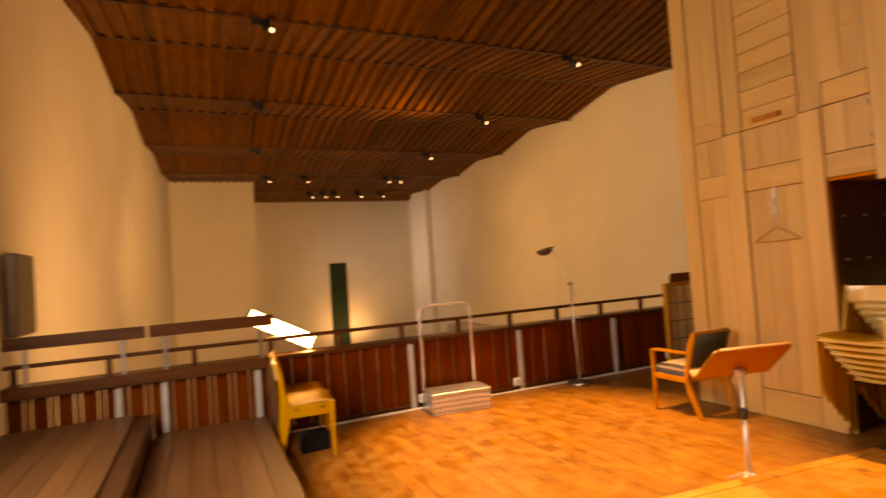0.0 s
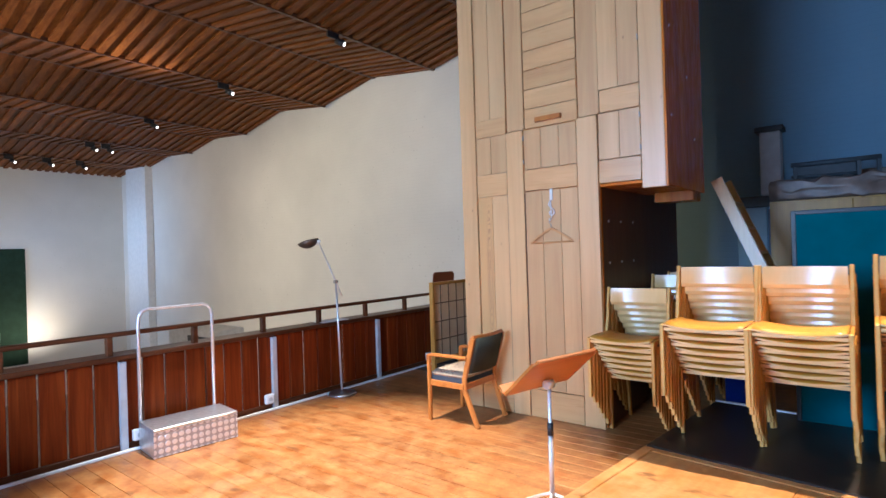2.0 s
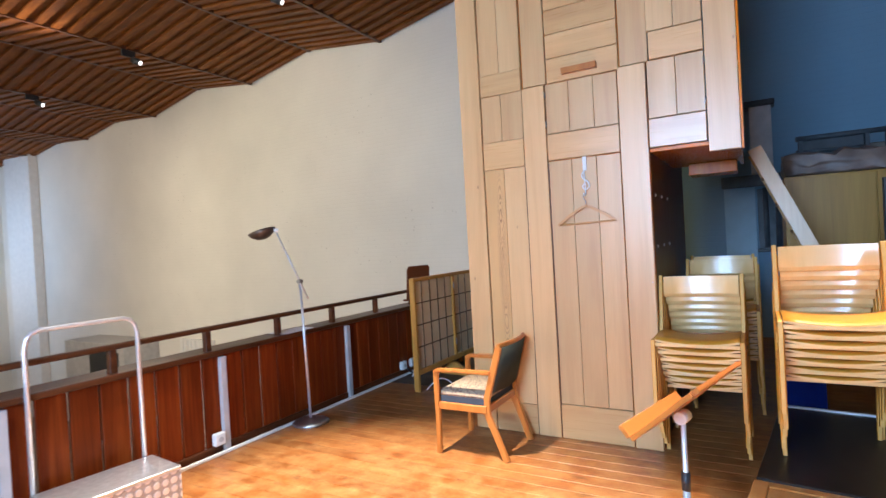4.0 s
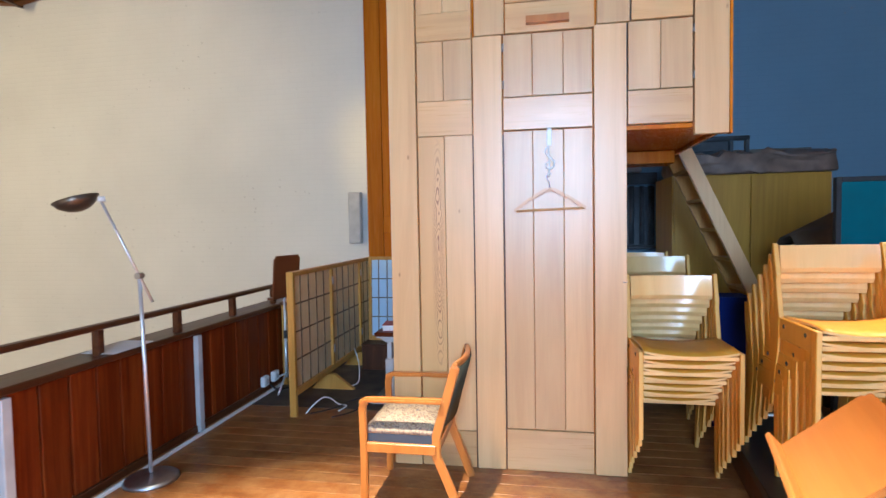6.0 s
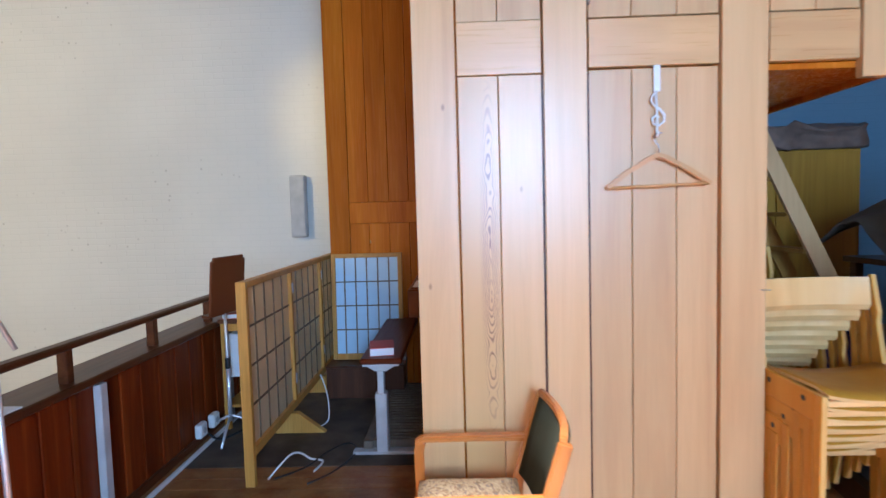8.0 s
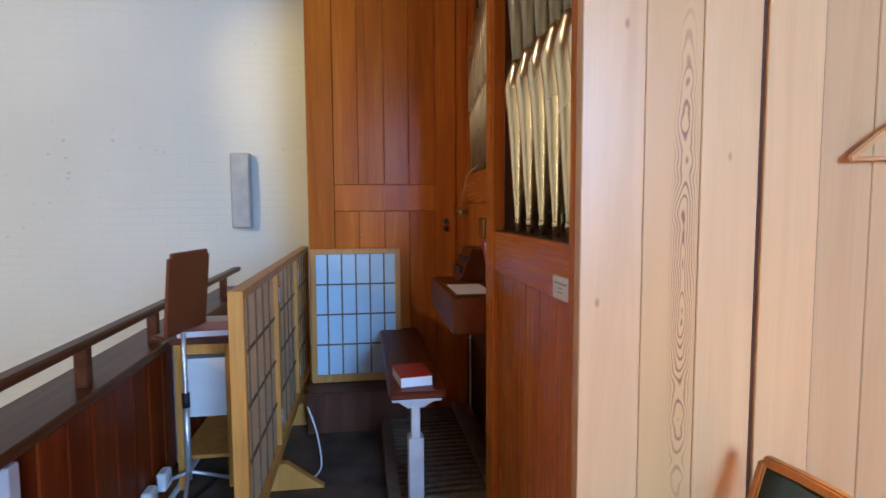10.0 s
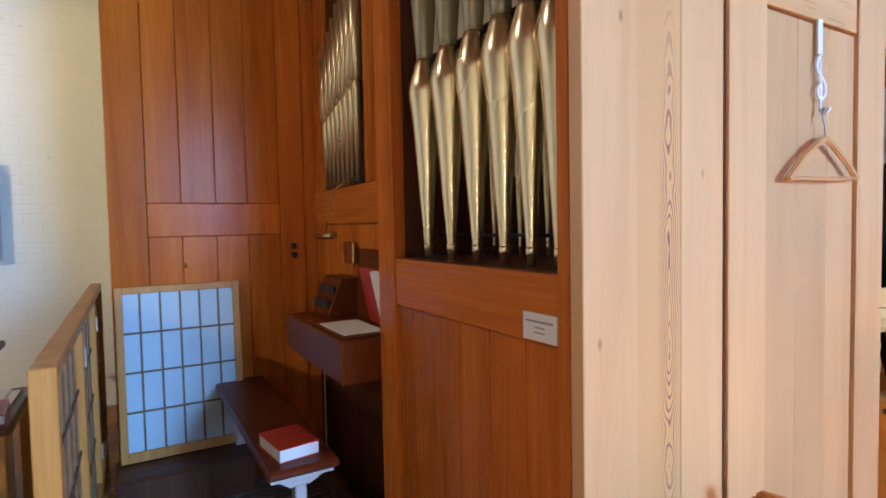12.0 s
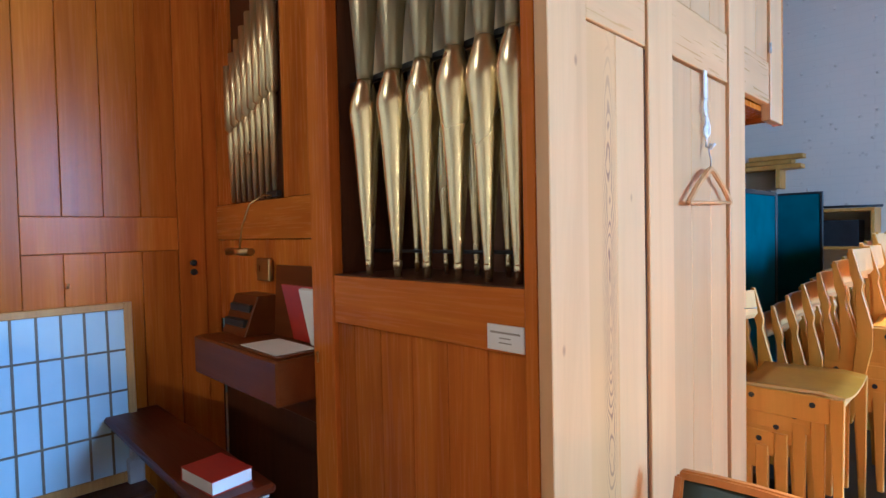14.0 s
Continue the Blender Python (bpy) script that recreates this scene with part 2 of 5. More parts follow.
def glow(name, colour, strength):
    s = Shader(name)
    s.b.inputs["Base Color"].default_value = (*colour, 1)
    s.b.inputs["Emission Color"].default_value = (*colour, 1)
    s.b.inputs["Emission Strength"].default_value = strength
    return s.m


pine = wood("pine", (0.61, 0.345, 0.137), (0.7, 0.425, 0.18), (0.765, 0.49, 0.22), "z", 0.34, 0.5, 0.2, 0.5, 0.0, 0.1, knots=True)
pine_flat = wood("pine_flat", (0.58, 0.325, 0.125), (0.68, 0.405, 0.165), (0.755, 0.47, 0.205), "y", 0.28, 0.45, 0.15, 0.5, 0.2, 0.04)
organ_wood = wood("organ_wood", (0.4, 0.1, 0.0035), (0.545, 0.155, 0.006), (0.67, 0.22, 0.012), "z", 0.24, 0.6, 0.25, 0.12, 0.0, 0.2)
organ_flat = wood("organ_flat", (0.4, 0.1, 0.0035), (0.545, 0.155, 0.006), (0.67, 0.22, 0.012), "x", 0.24, 0.6, 0.25, 0.12, 0.0, 0.2)
rail_wood = wood("rail_wood", (0.115, 0.014, 0.0014), (0.19, 0.03, 0.003), (0.29, 0.06, 0.006), "z", 0.36, 1.2, 0.3, 0.12, 0.0, 0.4)
rail_flat = wood("rail_flat", (0.06, 0.016, 0.005), (0.1, 0.03, 0.009), (0.15, 0.05, 0.016), "x", 0.36, 1.0, 0.2, 0.3)
tier_wood = wood("tier_wood", (0.13, 0.05, 0.02), (0.18, 0.073, 0.03), (0.24, 0.105, 0.045), "y", 0.4, 1.2, 0.25, 0.4, 0.0, 0.45)
ceiling_wood = wood("ceiling_wood", (0.14, 0.037, 0.004), (0.235, 0.074, 0.009), (0.35, 0.13, 0.02), "y", 0.5, 1.2, 0.5, 0.25, 0.0, 0.4, True)
beech = wood("beech", (0.76, 0.44, 0.145), (0.85, 0.525, 0.19), (0.89, 0.59, 0.24), "z", 0.35, 0.4, 0.12, 0.5, 0.0, 0.06)
beech_edge = wood("beech_edge", (0.66, 0.36, 0.09), (0.74, 0.43, 0.12), (0.8, 0.49, 0.15), "z", 0.55, 0.4, 0.12, 0.25, 0.0, 0.1)
veneer = wood("veneer", (0.58, 0.24, 0.016), (0.66, 0.295, 0.024), (0.72, 0.35, 0.036), "z", 0.36, 0.4, 0.12, 0.25, 0.0, 0.1)
chair_wood = wood("chair_wood", (0.38, 0.12, 0.015), (0.48, 0.165, 0.025), (0.57, 0.225, 0.045), "z", 0.3, 0.5, 0.1, 0.5, 0.0, 0.1)
hanger_wood = wood("hanger_wood", (0.58, 0.29, 0.09), (0.65, 0.34, 0.115), (0.71, 0.39, 0.14), "y", 0.35, 0.5, 0.1, 0.4, 0.0, 0.1)
desk_wood = wood("desk_wood", (0.38, 0.115, 0.014), (0.45, 0.15, 0.02), (0.51, 0.185, 0.028), "x", 0.33, 0.5, 0.1, 0.5, 0.0, 0.08)
lattice_wood = wood("lattice_wood", (0.13, 0.10, 0.07), (0.18, 0.14, 0.10), (0.24, 0.19, 0.13), "z", 0.5, 1, 0.2)
shoji_wood = wood("shoji_wood", (0.5, 0.235, 0.035), (0.58, 0.29, 0.05), (0.66, 0.36, 0.075), "z", 0.45, 1, 0.15, 0.4, 0.0, 0.45)
yellow_wood = wood("yellow_wood", (0.38, 0.185, 0.016), (0.46, 0.24, 0.022), (0.52, 0.285, 0.03), "z", 0.4, 0.6, 0.1, 0.4, 0.0, 0.15)
bench_wood = wood("bench_wood", (0.086, 0.014, 0.0029), (0.11, 0.02, 0.004), (0.14, 0.027, 0.0056), "x", 0.36, 0.4, 0.1, 0.2, 0.0, 0.08)
console_wood = wood("console_wood", (0.1, 0.023, 0.003), (0.135, 0.034, 0.0045), (0.175, 0.048, 0.007), "x", 0.36, 0.5, 0.15, 0.12, 0.0, 0.15)
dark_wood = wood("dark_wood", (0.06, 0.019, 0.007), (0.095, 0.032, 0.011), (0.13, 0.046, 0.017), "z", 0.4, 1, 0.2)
white_brick_y = painted_brick("white_brick_y", (0.80, 0.77, 0.70), "y")
# brick for the unlit store: blue shade put into the base colour
shaded_brick = painted_brick("shaded_brick", (0.2, 0.31, 0.41), "y")
white_brick_x = painted_brick("white_brick_x", (0.80, 0.77, 0.70), "x")
lumpy_brick = painted_brick("lumpy_brick", (0.66, 0.59, 0.5), "x", 1.0, 0.9, 0.1)
stone_floor = plain("stone_floor", (0.22, 0.18, 0.14), 0.5, 0, 0.3, 3.0)
chrome = plain("chrome", (0.78, 0.78, 0.79), 0.42, 0.75, 0.06, 30, 0.01)
steel = plain("steel", (0.42, 0.43, 0.45), 0.38, 1.0, 0.1, 30)
alloy = plain("alloy", (0.72, 0.73, 0.75), 0.35, 0.9, 0.12, 25, 0.2)
tin = plain("tin", (0.82, 0.70, 0.42), 0.26, 0.97, 0.05, 2, 0.0)
dull_tin = plain("dull_tin", (0.66, 0.56, 0.32), 0.3, 0.85, 0.1, 5, 0.004)
zinc = plain("zinc", (0.36, 0.33, 0.21), 0.38, 0.7, 0.12, 6, 0.01)
brass = plain("brass", (0.52, 0.38, 0.16), 0.3, 1.0, 0.1, 20)
bronze = plain("bronze", (0.16, 0.12, 0.09), 0.35, 0.8, 0.1, 20)
white_paint = plain("white_paint", (0.78, 0.77, 0.74), 0.4, 0, 0.05, 8)
grey_paint = plain("grey_paint", (0.48, 0.47, 0.46), 0.5, 0, 0.12, 8)
black_paint = plain("black_paint", (0.018, 0.018, 0.02), 0.45, 0, 0.3, 10)
black_cloth = cloth("black_cloth", (0.012, 0.012, 0.013))
paper = plain("paper", (0.80, 0.80, 0.78), 0.75, 0, 0.04, 6)
ink = plain("ink", (0.30, 0.28, 0.24), 0.7, 0, 0.1)
shoji_paper = plain("shoji_paper", (0.52, 0.66, 0.78), 0.7, 0, 0.05, 5)
old_paper = plain("old_paper", (0.66, 0.56, 0.38), 0.75, 0, 0.08, 5)
red_cover = plain("red_cover", (0.38, 0.026, 0.01), 0.4, 0, 0.1, 20)
teal_cloth = cloth("teal_cloth", (0.012, 0.12, 0.15))
blue_cloth = cloth("blue_cloth", (0.008, 0.022, 0.16))
green_hanging = cloth("green_hanging", (0.022, 0.045, 0.028), 60)
seat_cloth = cloth("seat_cloth", (0.06, 0.07, 0.09))
back_cloth = cloth("back_cloth", (0.055, 0.06, 0.045))
tarp = plain("tarp", (0.14, 0.12, 0.09), 0.6, 0, 0.3, 5, 0.4)
film = plain("film", (0.17, 0.11, 0.08), 0.42, 0, 0.4, 6, 0.3)
window_glass = Shader("window_glass", 0.02)
window_glass.b.inputs["Transmission Weight"].default_value = 1.0
lamp_white = glow("lamp_white", (1.0, 0.86, 0.66), 5.0)
flood_glow = glow("flood_glow", (1.0, 0.76, 0.42), 60.0)


def floral():
    s = Shader("floral_cushion", 0.9, 0, 0.2)
    v = s.node("TexVoronoi", [("Vector", s.coords((1, 1.8, 1)))], Scale=26.0)
    n = s.node("TexNoise", [("Vector", s.coords((1, 1, 1)))], Scale=40.0, Detail=3.0, Distortion=2.0)
    a = s.ramp(n.outputs[0], [(0.36, (0.22, 0.15, 0.09)), (0.47, (0.46, 0.38, 0.26)), (0.57, (0.26, 0.15, 0.09)), (0.66, (0.13, 0.13, 0.14))])
    b = s.ramp(v.outputs["Distance"], [(0.12, (0.55, 0.48, 0.36)), (0.4, (1, 1, 1))])
    s.colour(s.mix(0.8, a, b, "MULTIPLY"))
    s.bump(n.outputs[0], 0.3, 0.003)
    return s.m


def chequer():
    """Rows of pressed studs on sheet metal."""
    s = Shader("stud_plate", 0.34, 0.75)
    c = s.coords((1, 1, 1), False)
    v = s.node("TexVoronoi", [("Vector", c)], Scale=1 / 0.05)
    v.inputs["Randomness"].default_value = 0.0
    h = s.ramp(v.outputs["Distance"], [(0.36, (1, 1, 1)), (0.44, (0, 0, 0))])
    s.colour(s.mix(h, (0.42, 0.42, 0.45), (0.82, 0.82, 0.85)))
    s.bump(h, 0.6, 0.006)
    return s.m


def worn_boards(name, along, dark, mid, light, pale):
    """Old varnished boards: tones board by board, pale trodden patches, dark marks."""
    s = Shader(name, 0.3, 0, 0.35)
    place = s.node("NewGeometry").outputs["Position"]
    g = s.node("TexNoise", [("Vector", s.coords((9, 0.7, 6) if along == "y" else (0.7, 9, 6)))], Scale=2.5, Detail=6.0, Distortion=0.15)
    base = s.ramp(g.outputs[0], [(0.3, dark), (0.5, mid), (0.72, light)])
    o = s.node("ObjectInfo")
    base = s.mix(1.0, base, s.ramp(o.outputs["Random"], [(0, (0.72, 0.70, 0.68)), (1, (1.08, 1.05, 1.0))]), "MULTIPLY")
    m = s.node("Mapping", [("Vector", place)])
    m.inputs["Scale"].default_value = (1.9, 1.4, 1)
    worn = s.node("TexNoise", [("Vector", m.outputs[0])], Scale=4.2, Detail=9.0, Roughness=0.72, Distortion=0.0)
    base = s.mix(s.ramp(worn.outputs[0], [(0.40, (0, 0, 0)), (0.76, (0.6, 0.6, 0.6))]), base, pale)
    mk = s.node("Mapping", [("Vector", place)])
    mk.inputs["Scale"].default_value = (1, 0.45, 1)
    mark = s.node("TexNoise", [("Vector", mk.outputs[0])], Scale=9.0, Detail=3.0)
    base = s.mix(s.ramp(mark.outputs[0], [(0.64, (0, 0, 0)), (0.72, (0.65, 0.65, 0.65))]), base, (0.10, 0.04, 0.016))
    s.colour(base)
    s.roughness(worn.outputs[0], 0.25, 0.45)
    s.bump(g.outputs[0], 0.15, 0.002)
    return s.m


def figured_pine():
    """One board with nested oval year rings."""
    s = Shader("figured_pine", 0.34, 0, 0.5)
    c = s.node("TexCoord")
    f = s.node("TexNoise", [("Vector", s.coords((6, 6, 0.35)))], Scale=1.2, Detail=4.0)
    base = s.ramp(f.outputs[0], [(0.3, (0.58, 0.33, 0.12)), (0.7, (0.68, 0.41, 0.16))])
    wob = s.node("TexNoise", [("Vector", c.outputs["Object"])], Scale=7.0, Detail=2.0)
    m = s.node("Mapping", [("Vector", c.outputs["Object"])])
    m.inputs["Location"].default_value = (0, -3.818 / 0.045, -1.25 / 0.75)
    m.inputs["Scale"].default_value = (0, 1 / 0.045, 1 / 0.75)
    d = s.node("VectorMath", [(0, m.outputs[0])])
    d.operation = "LENGTH"
    add = s.node("Math", [(0, wob.outputs[0]), (1, d.outputs["Value"])])
    mul = s.node("Math", [(0, add.outputs[0])])
    mul.operation = "MULTIPLY"
    mul.inputs[1].default_value = 46.0
    sn = s.node("Math", [(0, mul.outputs[0])])
    sn.operation = "SINE"
    ring = s.ramp(sn.outputs[0], [(0.25, (0, 0, 0)), (0.95, (1, 1, 1))])
    mask = s.ramp(d.outputs["Value"], [(0.55, (1, 1, 1)), (1.0, (0, 0, 0))])
    s.colour(s.mix(s.mix(1.0, ring, mask, "MULTIPLY"), base, (0.27, 0.12, 0.05)))
    s.bump(f.outputs[0], 0.1, 0.002)
    return s.m


floor_wood = worn_boards("floor_wood", "y", (0.19, 0.058, 0.0105), (0.245, 0.08, 0.0145), (0.3, 0.106, 0.021), (0.58, 0.33, 0.115))
deck_wood = worn_boards("deck_wood", "x", (0.44, 0.17, 0.032), (0.5, 0.205, 0.042), (0.57, 0.26, 0.06), (0.70, 0.46, 0.2))
figure_mat = figured_pine()
# dark mottled brown that stands in for shade on the floor before the organ
nook_shade = plain("nook_shade", (0.08, 0.056, 0.036), 0.6, 0, 0.7, 5, 0.2)
stand_wood = plain("stand_wood", (0.15, 0.04, 0.012), 0.32, 0, 0.12, 3, 0.01)
pale_blue = plain("pale_blue", (0.30, 0.42, 0.50), 0.5, 0, 0.1, 3)
store_dark = plain("store_dark", (0.06, 0.07, 0.08), 0.5, 0, 0.3, 8)
screen_bar = wood("screen_bar", (0.12, 0.075, 0.03), (0.16, 0.10, 0.04), (0.2, 0.13, 0.055), "z", 0.5, 1, 0.15)


def screen_sheet():
    """Aged paper that lets some light through."""
    s = Shader("screen_sheet", 0.8, 0, 0.2)
    n = s.node("TexNoise", [("Vector", s.coords((1, 1, 1)))], Scale=5.0, Detail=3.0)
    tint = s.ramp(n.outputs[0], [(0.3, (0.84, 0.68, 0.4)), (0.7, (0.9, 0.76, 0.48))])
    s.colour(tint)
    through_light = s.node("BsdfTranslucent", [("Color", tint)])
    both = s.node("MixShader", [(1, s.b.outputs[0]), (2, through_light.outputs[0])])
    both.inputs[0].default_value = 0.45
    s.t.links.new(both.outputs[0], s.t.nodes["Material Output"].inputs["Surface"])
    return s.m


screen_paper = screen_sheet()
for m in (beech, veneer):
    lacquer = m.node_tree.nodes["Principled BSDF"]
    lacquer.inputs["Coat Weight"].default_value = 0.4 if m == beech else 0.04
    lacquer.inputs["Coat Roughness"].default_value = 0.13
for m in (pine, pine_flat, figure_mat):
    sheen = m.node_tree.nodes["Principled BSDF"]
    sheen.inputs["Coat Weight"].default_value = 0.24
    sheen.inputs["Coat Roughness"].default_value = 0.3
stage_mat = plain("stage_mat", (0.026, 0.019, 0.014), 0.36, 0, 0.5, 7, 0.1)
cushion_mat, stud_mat = floral(), chequer()

# ---- the large structure ----
EAST, SOUTH, FAR = 8.8, -1.5, 23.5
TOP = 6.6
RAIL_Y = 5.66


def west_x(y):
    """The west wall runs slightly askew."""
    return -1.95 + 0.05 * y


structure("floor", box(-1.9, EAST, SOUTH, 5.86, -0.30, -0.028), dark_wood, "dark timber sub-floor of the gallery under worn boards")
structure("floor_nave", box(-2.5, EAST + 0.3, 5.86, FAR + 0.3, -3.4, -3.2), stone_floor, "dark stone floor of the nave below the gallery")
structure("wall_gallery_front", box(-1.9, EAST, 5.80, 5.86, -3.2, -0.30), white_brick_x, "whitewashed wall under the gallery edge")
# same wall as wall_east, coloured darker and bluer in place of shade
structure("wall_store", box(EAST, EAST + 0.3, SOUTH - 0.3, 3.4, -0.3, TOP), shaded_brick, "brick wall of the store behind the organ, its shade put in as slate-blue")
structure("wall_east", box(EAST, EAST + 0.3, 3.4, FAR + 0.3, -3.4, TOP), white_brick_y, "whitewashed brick wall with lumpy joints")
structure("wall_south", box(-2.4, EAST, SOUTH - 0.3, SOUTH, -0.3, TOP), lumpy_brick, "whitewashed brick wall behind the stacked chairs")
structure("wall_far", box(1.7, EAST, FAR, FAR + 0.3, -3.4, TOP), white_brick_x, "plain pale wall at the end of the nave")
structure("wall_block", boxes([(-1.3, 1.7, 19.9, FAR + 0.3, -3.4, TOP)]), white_brick_x, "pale wall that narrows the end of the nave")


def west_wall():
    """A wall with a real window opening behind the walk."""
    bm = bmesh.new()
    rows = [(SOUTH - 0.3, 2.1, -0.3, TOP), (2.1, 3.8, -0.3, 1.3), (2.1, 3.8, 3.3, TOP), (3.8, 5.86, -0.3, TOP), (5.86, 19.9, -3.4, TOP)]
    for y0, y1, z0, z1 in rows:
        p = [(west_x(y) - k, y) for y, k in ((y0, 0), (y1, 0), (y1, 0.3), (y0, 0.3))]
        lo, hi = [bm.verts.new((*q, z0)) for q in p], [bm.verts.new((*q, z1)) for q in p]
        bm.faces.new(lo[::-1]), bm.faces.new(hi)
        for i in range(4):
            bm.faces.new((lo[i], lo[(i + 1) % 4], hi[(i + 1) % 4], hi[i]))
    bmesh.ops.recalc_face_normals(bm, faces=list(bm.faces))
    return bm


structure("wall_west", west_wall(), white_brick_y, "whitewashed brick wall warmly lit by a floodlight")
w = structure("window_1", boxes([(-2.05, -1.97, 2.1, 2.17, 1.3, 3.3), (-2.05, -1.97, 3.73, 3.8, 1.3, 3.3), (-2.05, -1.97, 2.17, 3.73, 1.3, 1.37), (-2.05, -1.97, 2.17, 3.73, 3.23, 3.3), (-2.05, -1.97, 2.91, 2.99, 1.37, 3.23)], 0.004), white_paint, "wide white-framed window with two panes")
for y0 in (2.17, 2.99):
    pane = part("pane", box(-2.015, -2.005, y0, y0 + 0.74, 1.37, 3.23), window_glass.m, w)
    pane.visible_shadow = False


def ceiling():
    """A folded timber ceiling: shallow ridges across the nave, boards laid proud in turn along it."""
    bm = bmesh.new()
    folds = [(-2.4, 5.60), (-0.68, 5.72), (1.05, 5.46), (2.77, 5.66), (4.5, 5.34), (6.22, 5.56), (7.95, 5.23), (9.67, 5.45), (11.4, 5.13), (13.1, 5.34), (14.85, 5.0), (16.5, 5.13), (18.0, 4.89), (19.5, 5.0), (20.95, 4.80), (22.4, 4.86), (23.6, 4.70)]
    width, x0 = 0.115, -2.4
    count = int((EAST + 0.2 - x0) / width)
    for i in range(count):
        drop = 0.0 if i % 2 else 0.045
        a, b = x0 + i * width, x0 + (i + 1) * width
        row = []
        for y, z in folds:
            row.append([bm.verts.new((x, y, zz)) for x, zz in ((a, z - drop), (b, z - drop), (b, z + 0.06), (a, z + 0.06))])
        for p, q in zip(row, row[1:]):
            for j in range(4):
                bm.faces.new((p[j], p[(j + 1) % 4], q[(j + 1) % 4], q[j]))
    for (y, z) in folds[1:-1]:
        for f in quad_box(bm, x0, EAST, y - 0.03, y + 0.03, z - 0.055, z + 0.02):
            f.material_index = 1
    bmesh.ops.recalc_face_normals(bm, faces=list(bm.faces))
    return bm


structure("ceiling", ceiling(), ceiling_wood, "folded ceiling of dark brown boards with thin cross battens").data.materials.append(dark_wood)
structure("roof", box(-2.5, EAST + 0.3, SOUTH - 0.3, FAR + 0.3, TOP, TOP + 0.2), dark_wood, "roof deck above the timber ceiling")

# tiers beside the west wall, and the low platform
tier = structure("step_tier", box(-0.52, 0.42, SOUTH, RAIL_Y, -0.02, 0.17), dark_wood, "low dark timber seating tier")
tier_2 = structure("step_tier_upper", box(-1.85, -0.55, SOUTH, RAIL_Y, -0.02, 0.37), dark_wood, "upper dark timber seating tier")
for owner, x0, x1, top in ((tier, -0.53, 0.43, 0.195), (tier_2, -1.62, -0.52, 0.395)):
    me = mesh_of("board", box(0, 0.155, SOUTH, RAIL_Y - 0.02, -0.024, 0, 0.003), tier_wood)
    for i in range(int((x1 - x0) / 0.158)):
        piece("board", me, owner, (x0 + 0.158 * i, 0, top))
deck = thing("platform", "low wooden platform with a lipped edge", "platform", pose(3.78, 2.22, 0, 0, 0, -6.5))
part("body", box(-2.4, -0.03, -3.3, -0.03, -0.0, 0.135, 0.003), dark_wood, deck)
part("lip", boxes([(-2.4, 0.0, -0.07, 0.0, 0.0, 0.172), (-0.06, 0.0, -3.3, -0.07, 0.0, 0.172)], 0.004), deck_wood, deck, "raised front edge strip")
me = mesh_of("sheet", box(-2.4, -0.063, 0, 0.806, -0.03, 0, 0.0015), deck_wood)
for i in range(4):
    piece("sheet", me, deck, (0, -0.88 - 0.808 * i, 0.168))

stage = thing("stage_block", "dark carpeted block under the chair stacks", "platform", pose(3.78, 2.22, 0, 0, 0, -6.5))
part("carpet", box(0.003, 1.30, -3.3, -0.01, 0.13, 0.181, 0.004), stage_mat, stage)
part("body", box(0.004, 1.29, -3.29, -0.015, 0.0, 0.129), dark_wood, stage)
part("edge_trim", box(1.301, 1.33, -3.3, -0.01, 0.10, 0.19, 0.003), white_paint, stage)

# gallery railing
railing = thing("railing", "red-brown boarded gallery railing with grey posts", "railing")
me = mesh_of("board", box(0, 0.1635, -0.012, 0.012, 0.05, 0.715, 0.004), rail_wood)
slim = mesh_of("board", box(0, 0.112, -0.012, 0.012, 0.05, 0.715, 0.004), rail_wood)
strip = mesh_of("strip", box(0, 0.038, -0.012, 0.012, 0.05, 0.715, 0.004), rail_wood)
for i in range(52):
    x, y = -1.6 + 0.176 * i, RAIL_Y + 0.02 + 0.0015 * (i % 3)
    if x < 0.4:
        piece("board", slim, railing, (x, y, 0))
        piece("strip", strip, railing, (x + 0.125, y, 0))
    else:
        piece("board", me, railing, (x, y, 0))
part("end_panel", box(0.452, 0.478, 5.22, RAIL_Y - 0.045, 0.0, 0.70, 0.004), tier_wood, railing, "grey-brown panel closing the tiers")
part("ledge", box(-1.62, 7.9, RAIL_Y - 0.04, RAIL_Y + 0.2, 0.715, 0.755, 0.006), rail_flat, railing)
part("ledge_board", box(-1.62, 0.46, RAIL_Y - 0.062, RAIL_Y - 0.042, 0.655, 0.752, 0.004), rail_flat, railing, "deeper plank edge above the tiers")
part("handrail", box(-1.62, 7.75, RAIL_Y + 0.0, RAIL_Y + 0.06, 0.9, 0.934, 0.008), rail_flat, railing)
me = mesh_of("baluster", box(-0.022, 0.022, RAIL_Y + 0.008, RAIL_Y + 0.055, 0.75, 0.902, 0.004), rail_flat)
for i in range(14):
    piece("baluster", me, railing, (-1.545 + 0.68 * i, 0, 0))
me = mesh_of("post", box(-0.026, 0.026, RAIL_Y - 0.03, RAIL_Y + 0.008, 0.0, 0.70, 0.004), grey_paint)
for x in (-0.80, -0.44, 0.36, 1.93, 3.30, 4.73, 6.13, 7.53):
    piece("post", me, railing, (x, 0, 0))
part("skirting", box(-1.6, 7.9, RAIL_Y - 0.005, RAIL_Y + 0.03, 0.0, 0.05, 0.004), rail_flat, railing)
upper = thing("upper_rail", "raised brown plank rail on thin brackets", "railing")
for x0, x1 in ((-1.6, -0.57), (-0.54, 0.52)):
    part("plank", box(x0, x1, RAIL_Y - 0.06, RAIL_Y - 0.03, 1.06, 1.165, 0.005), rail_flat, upper)
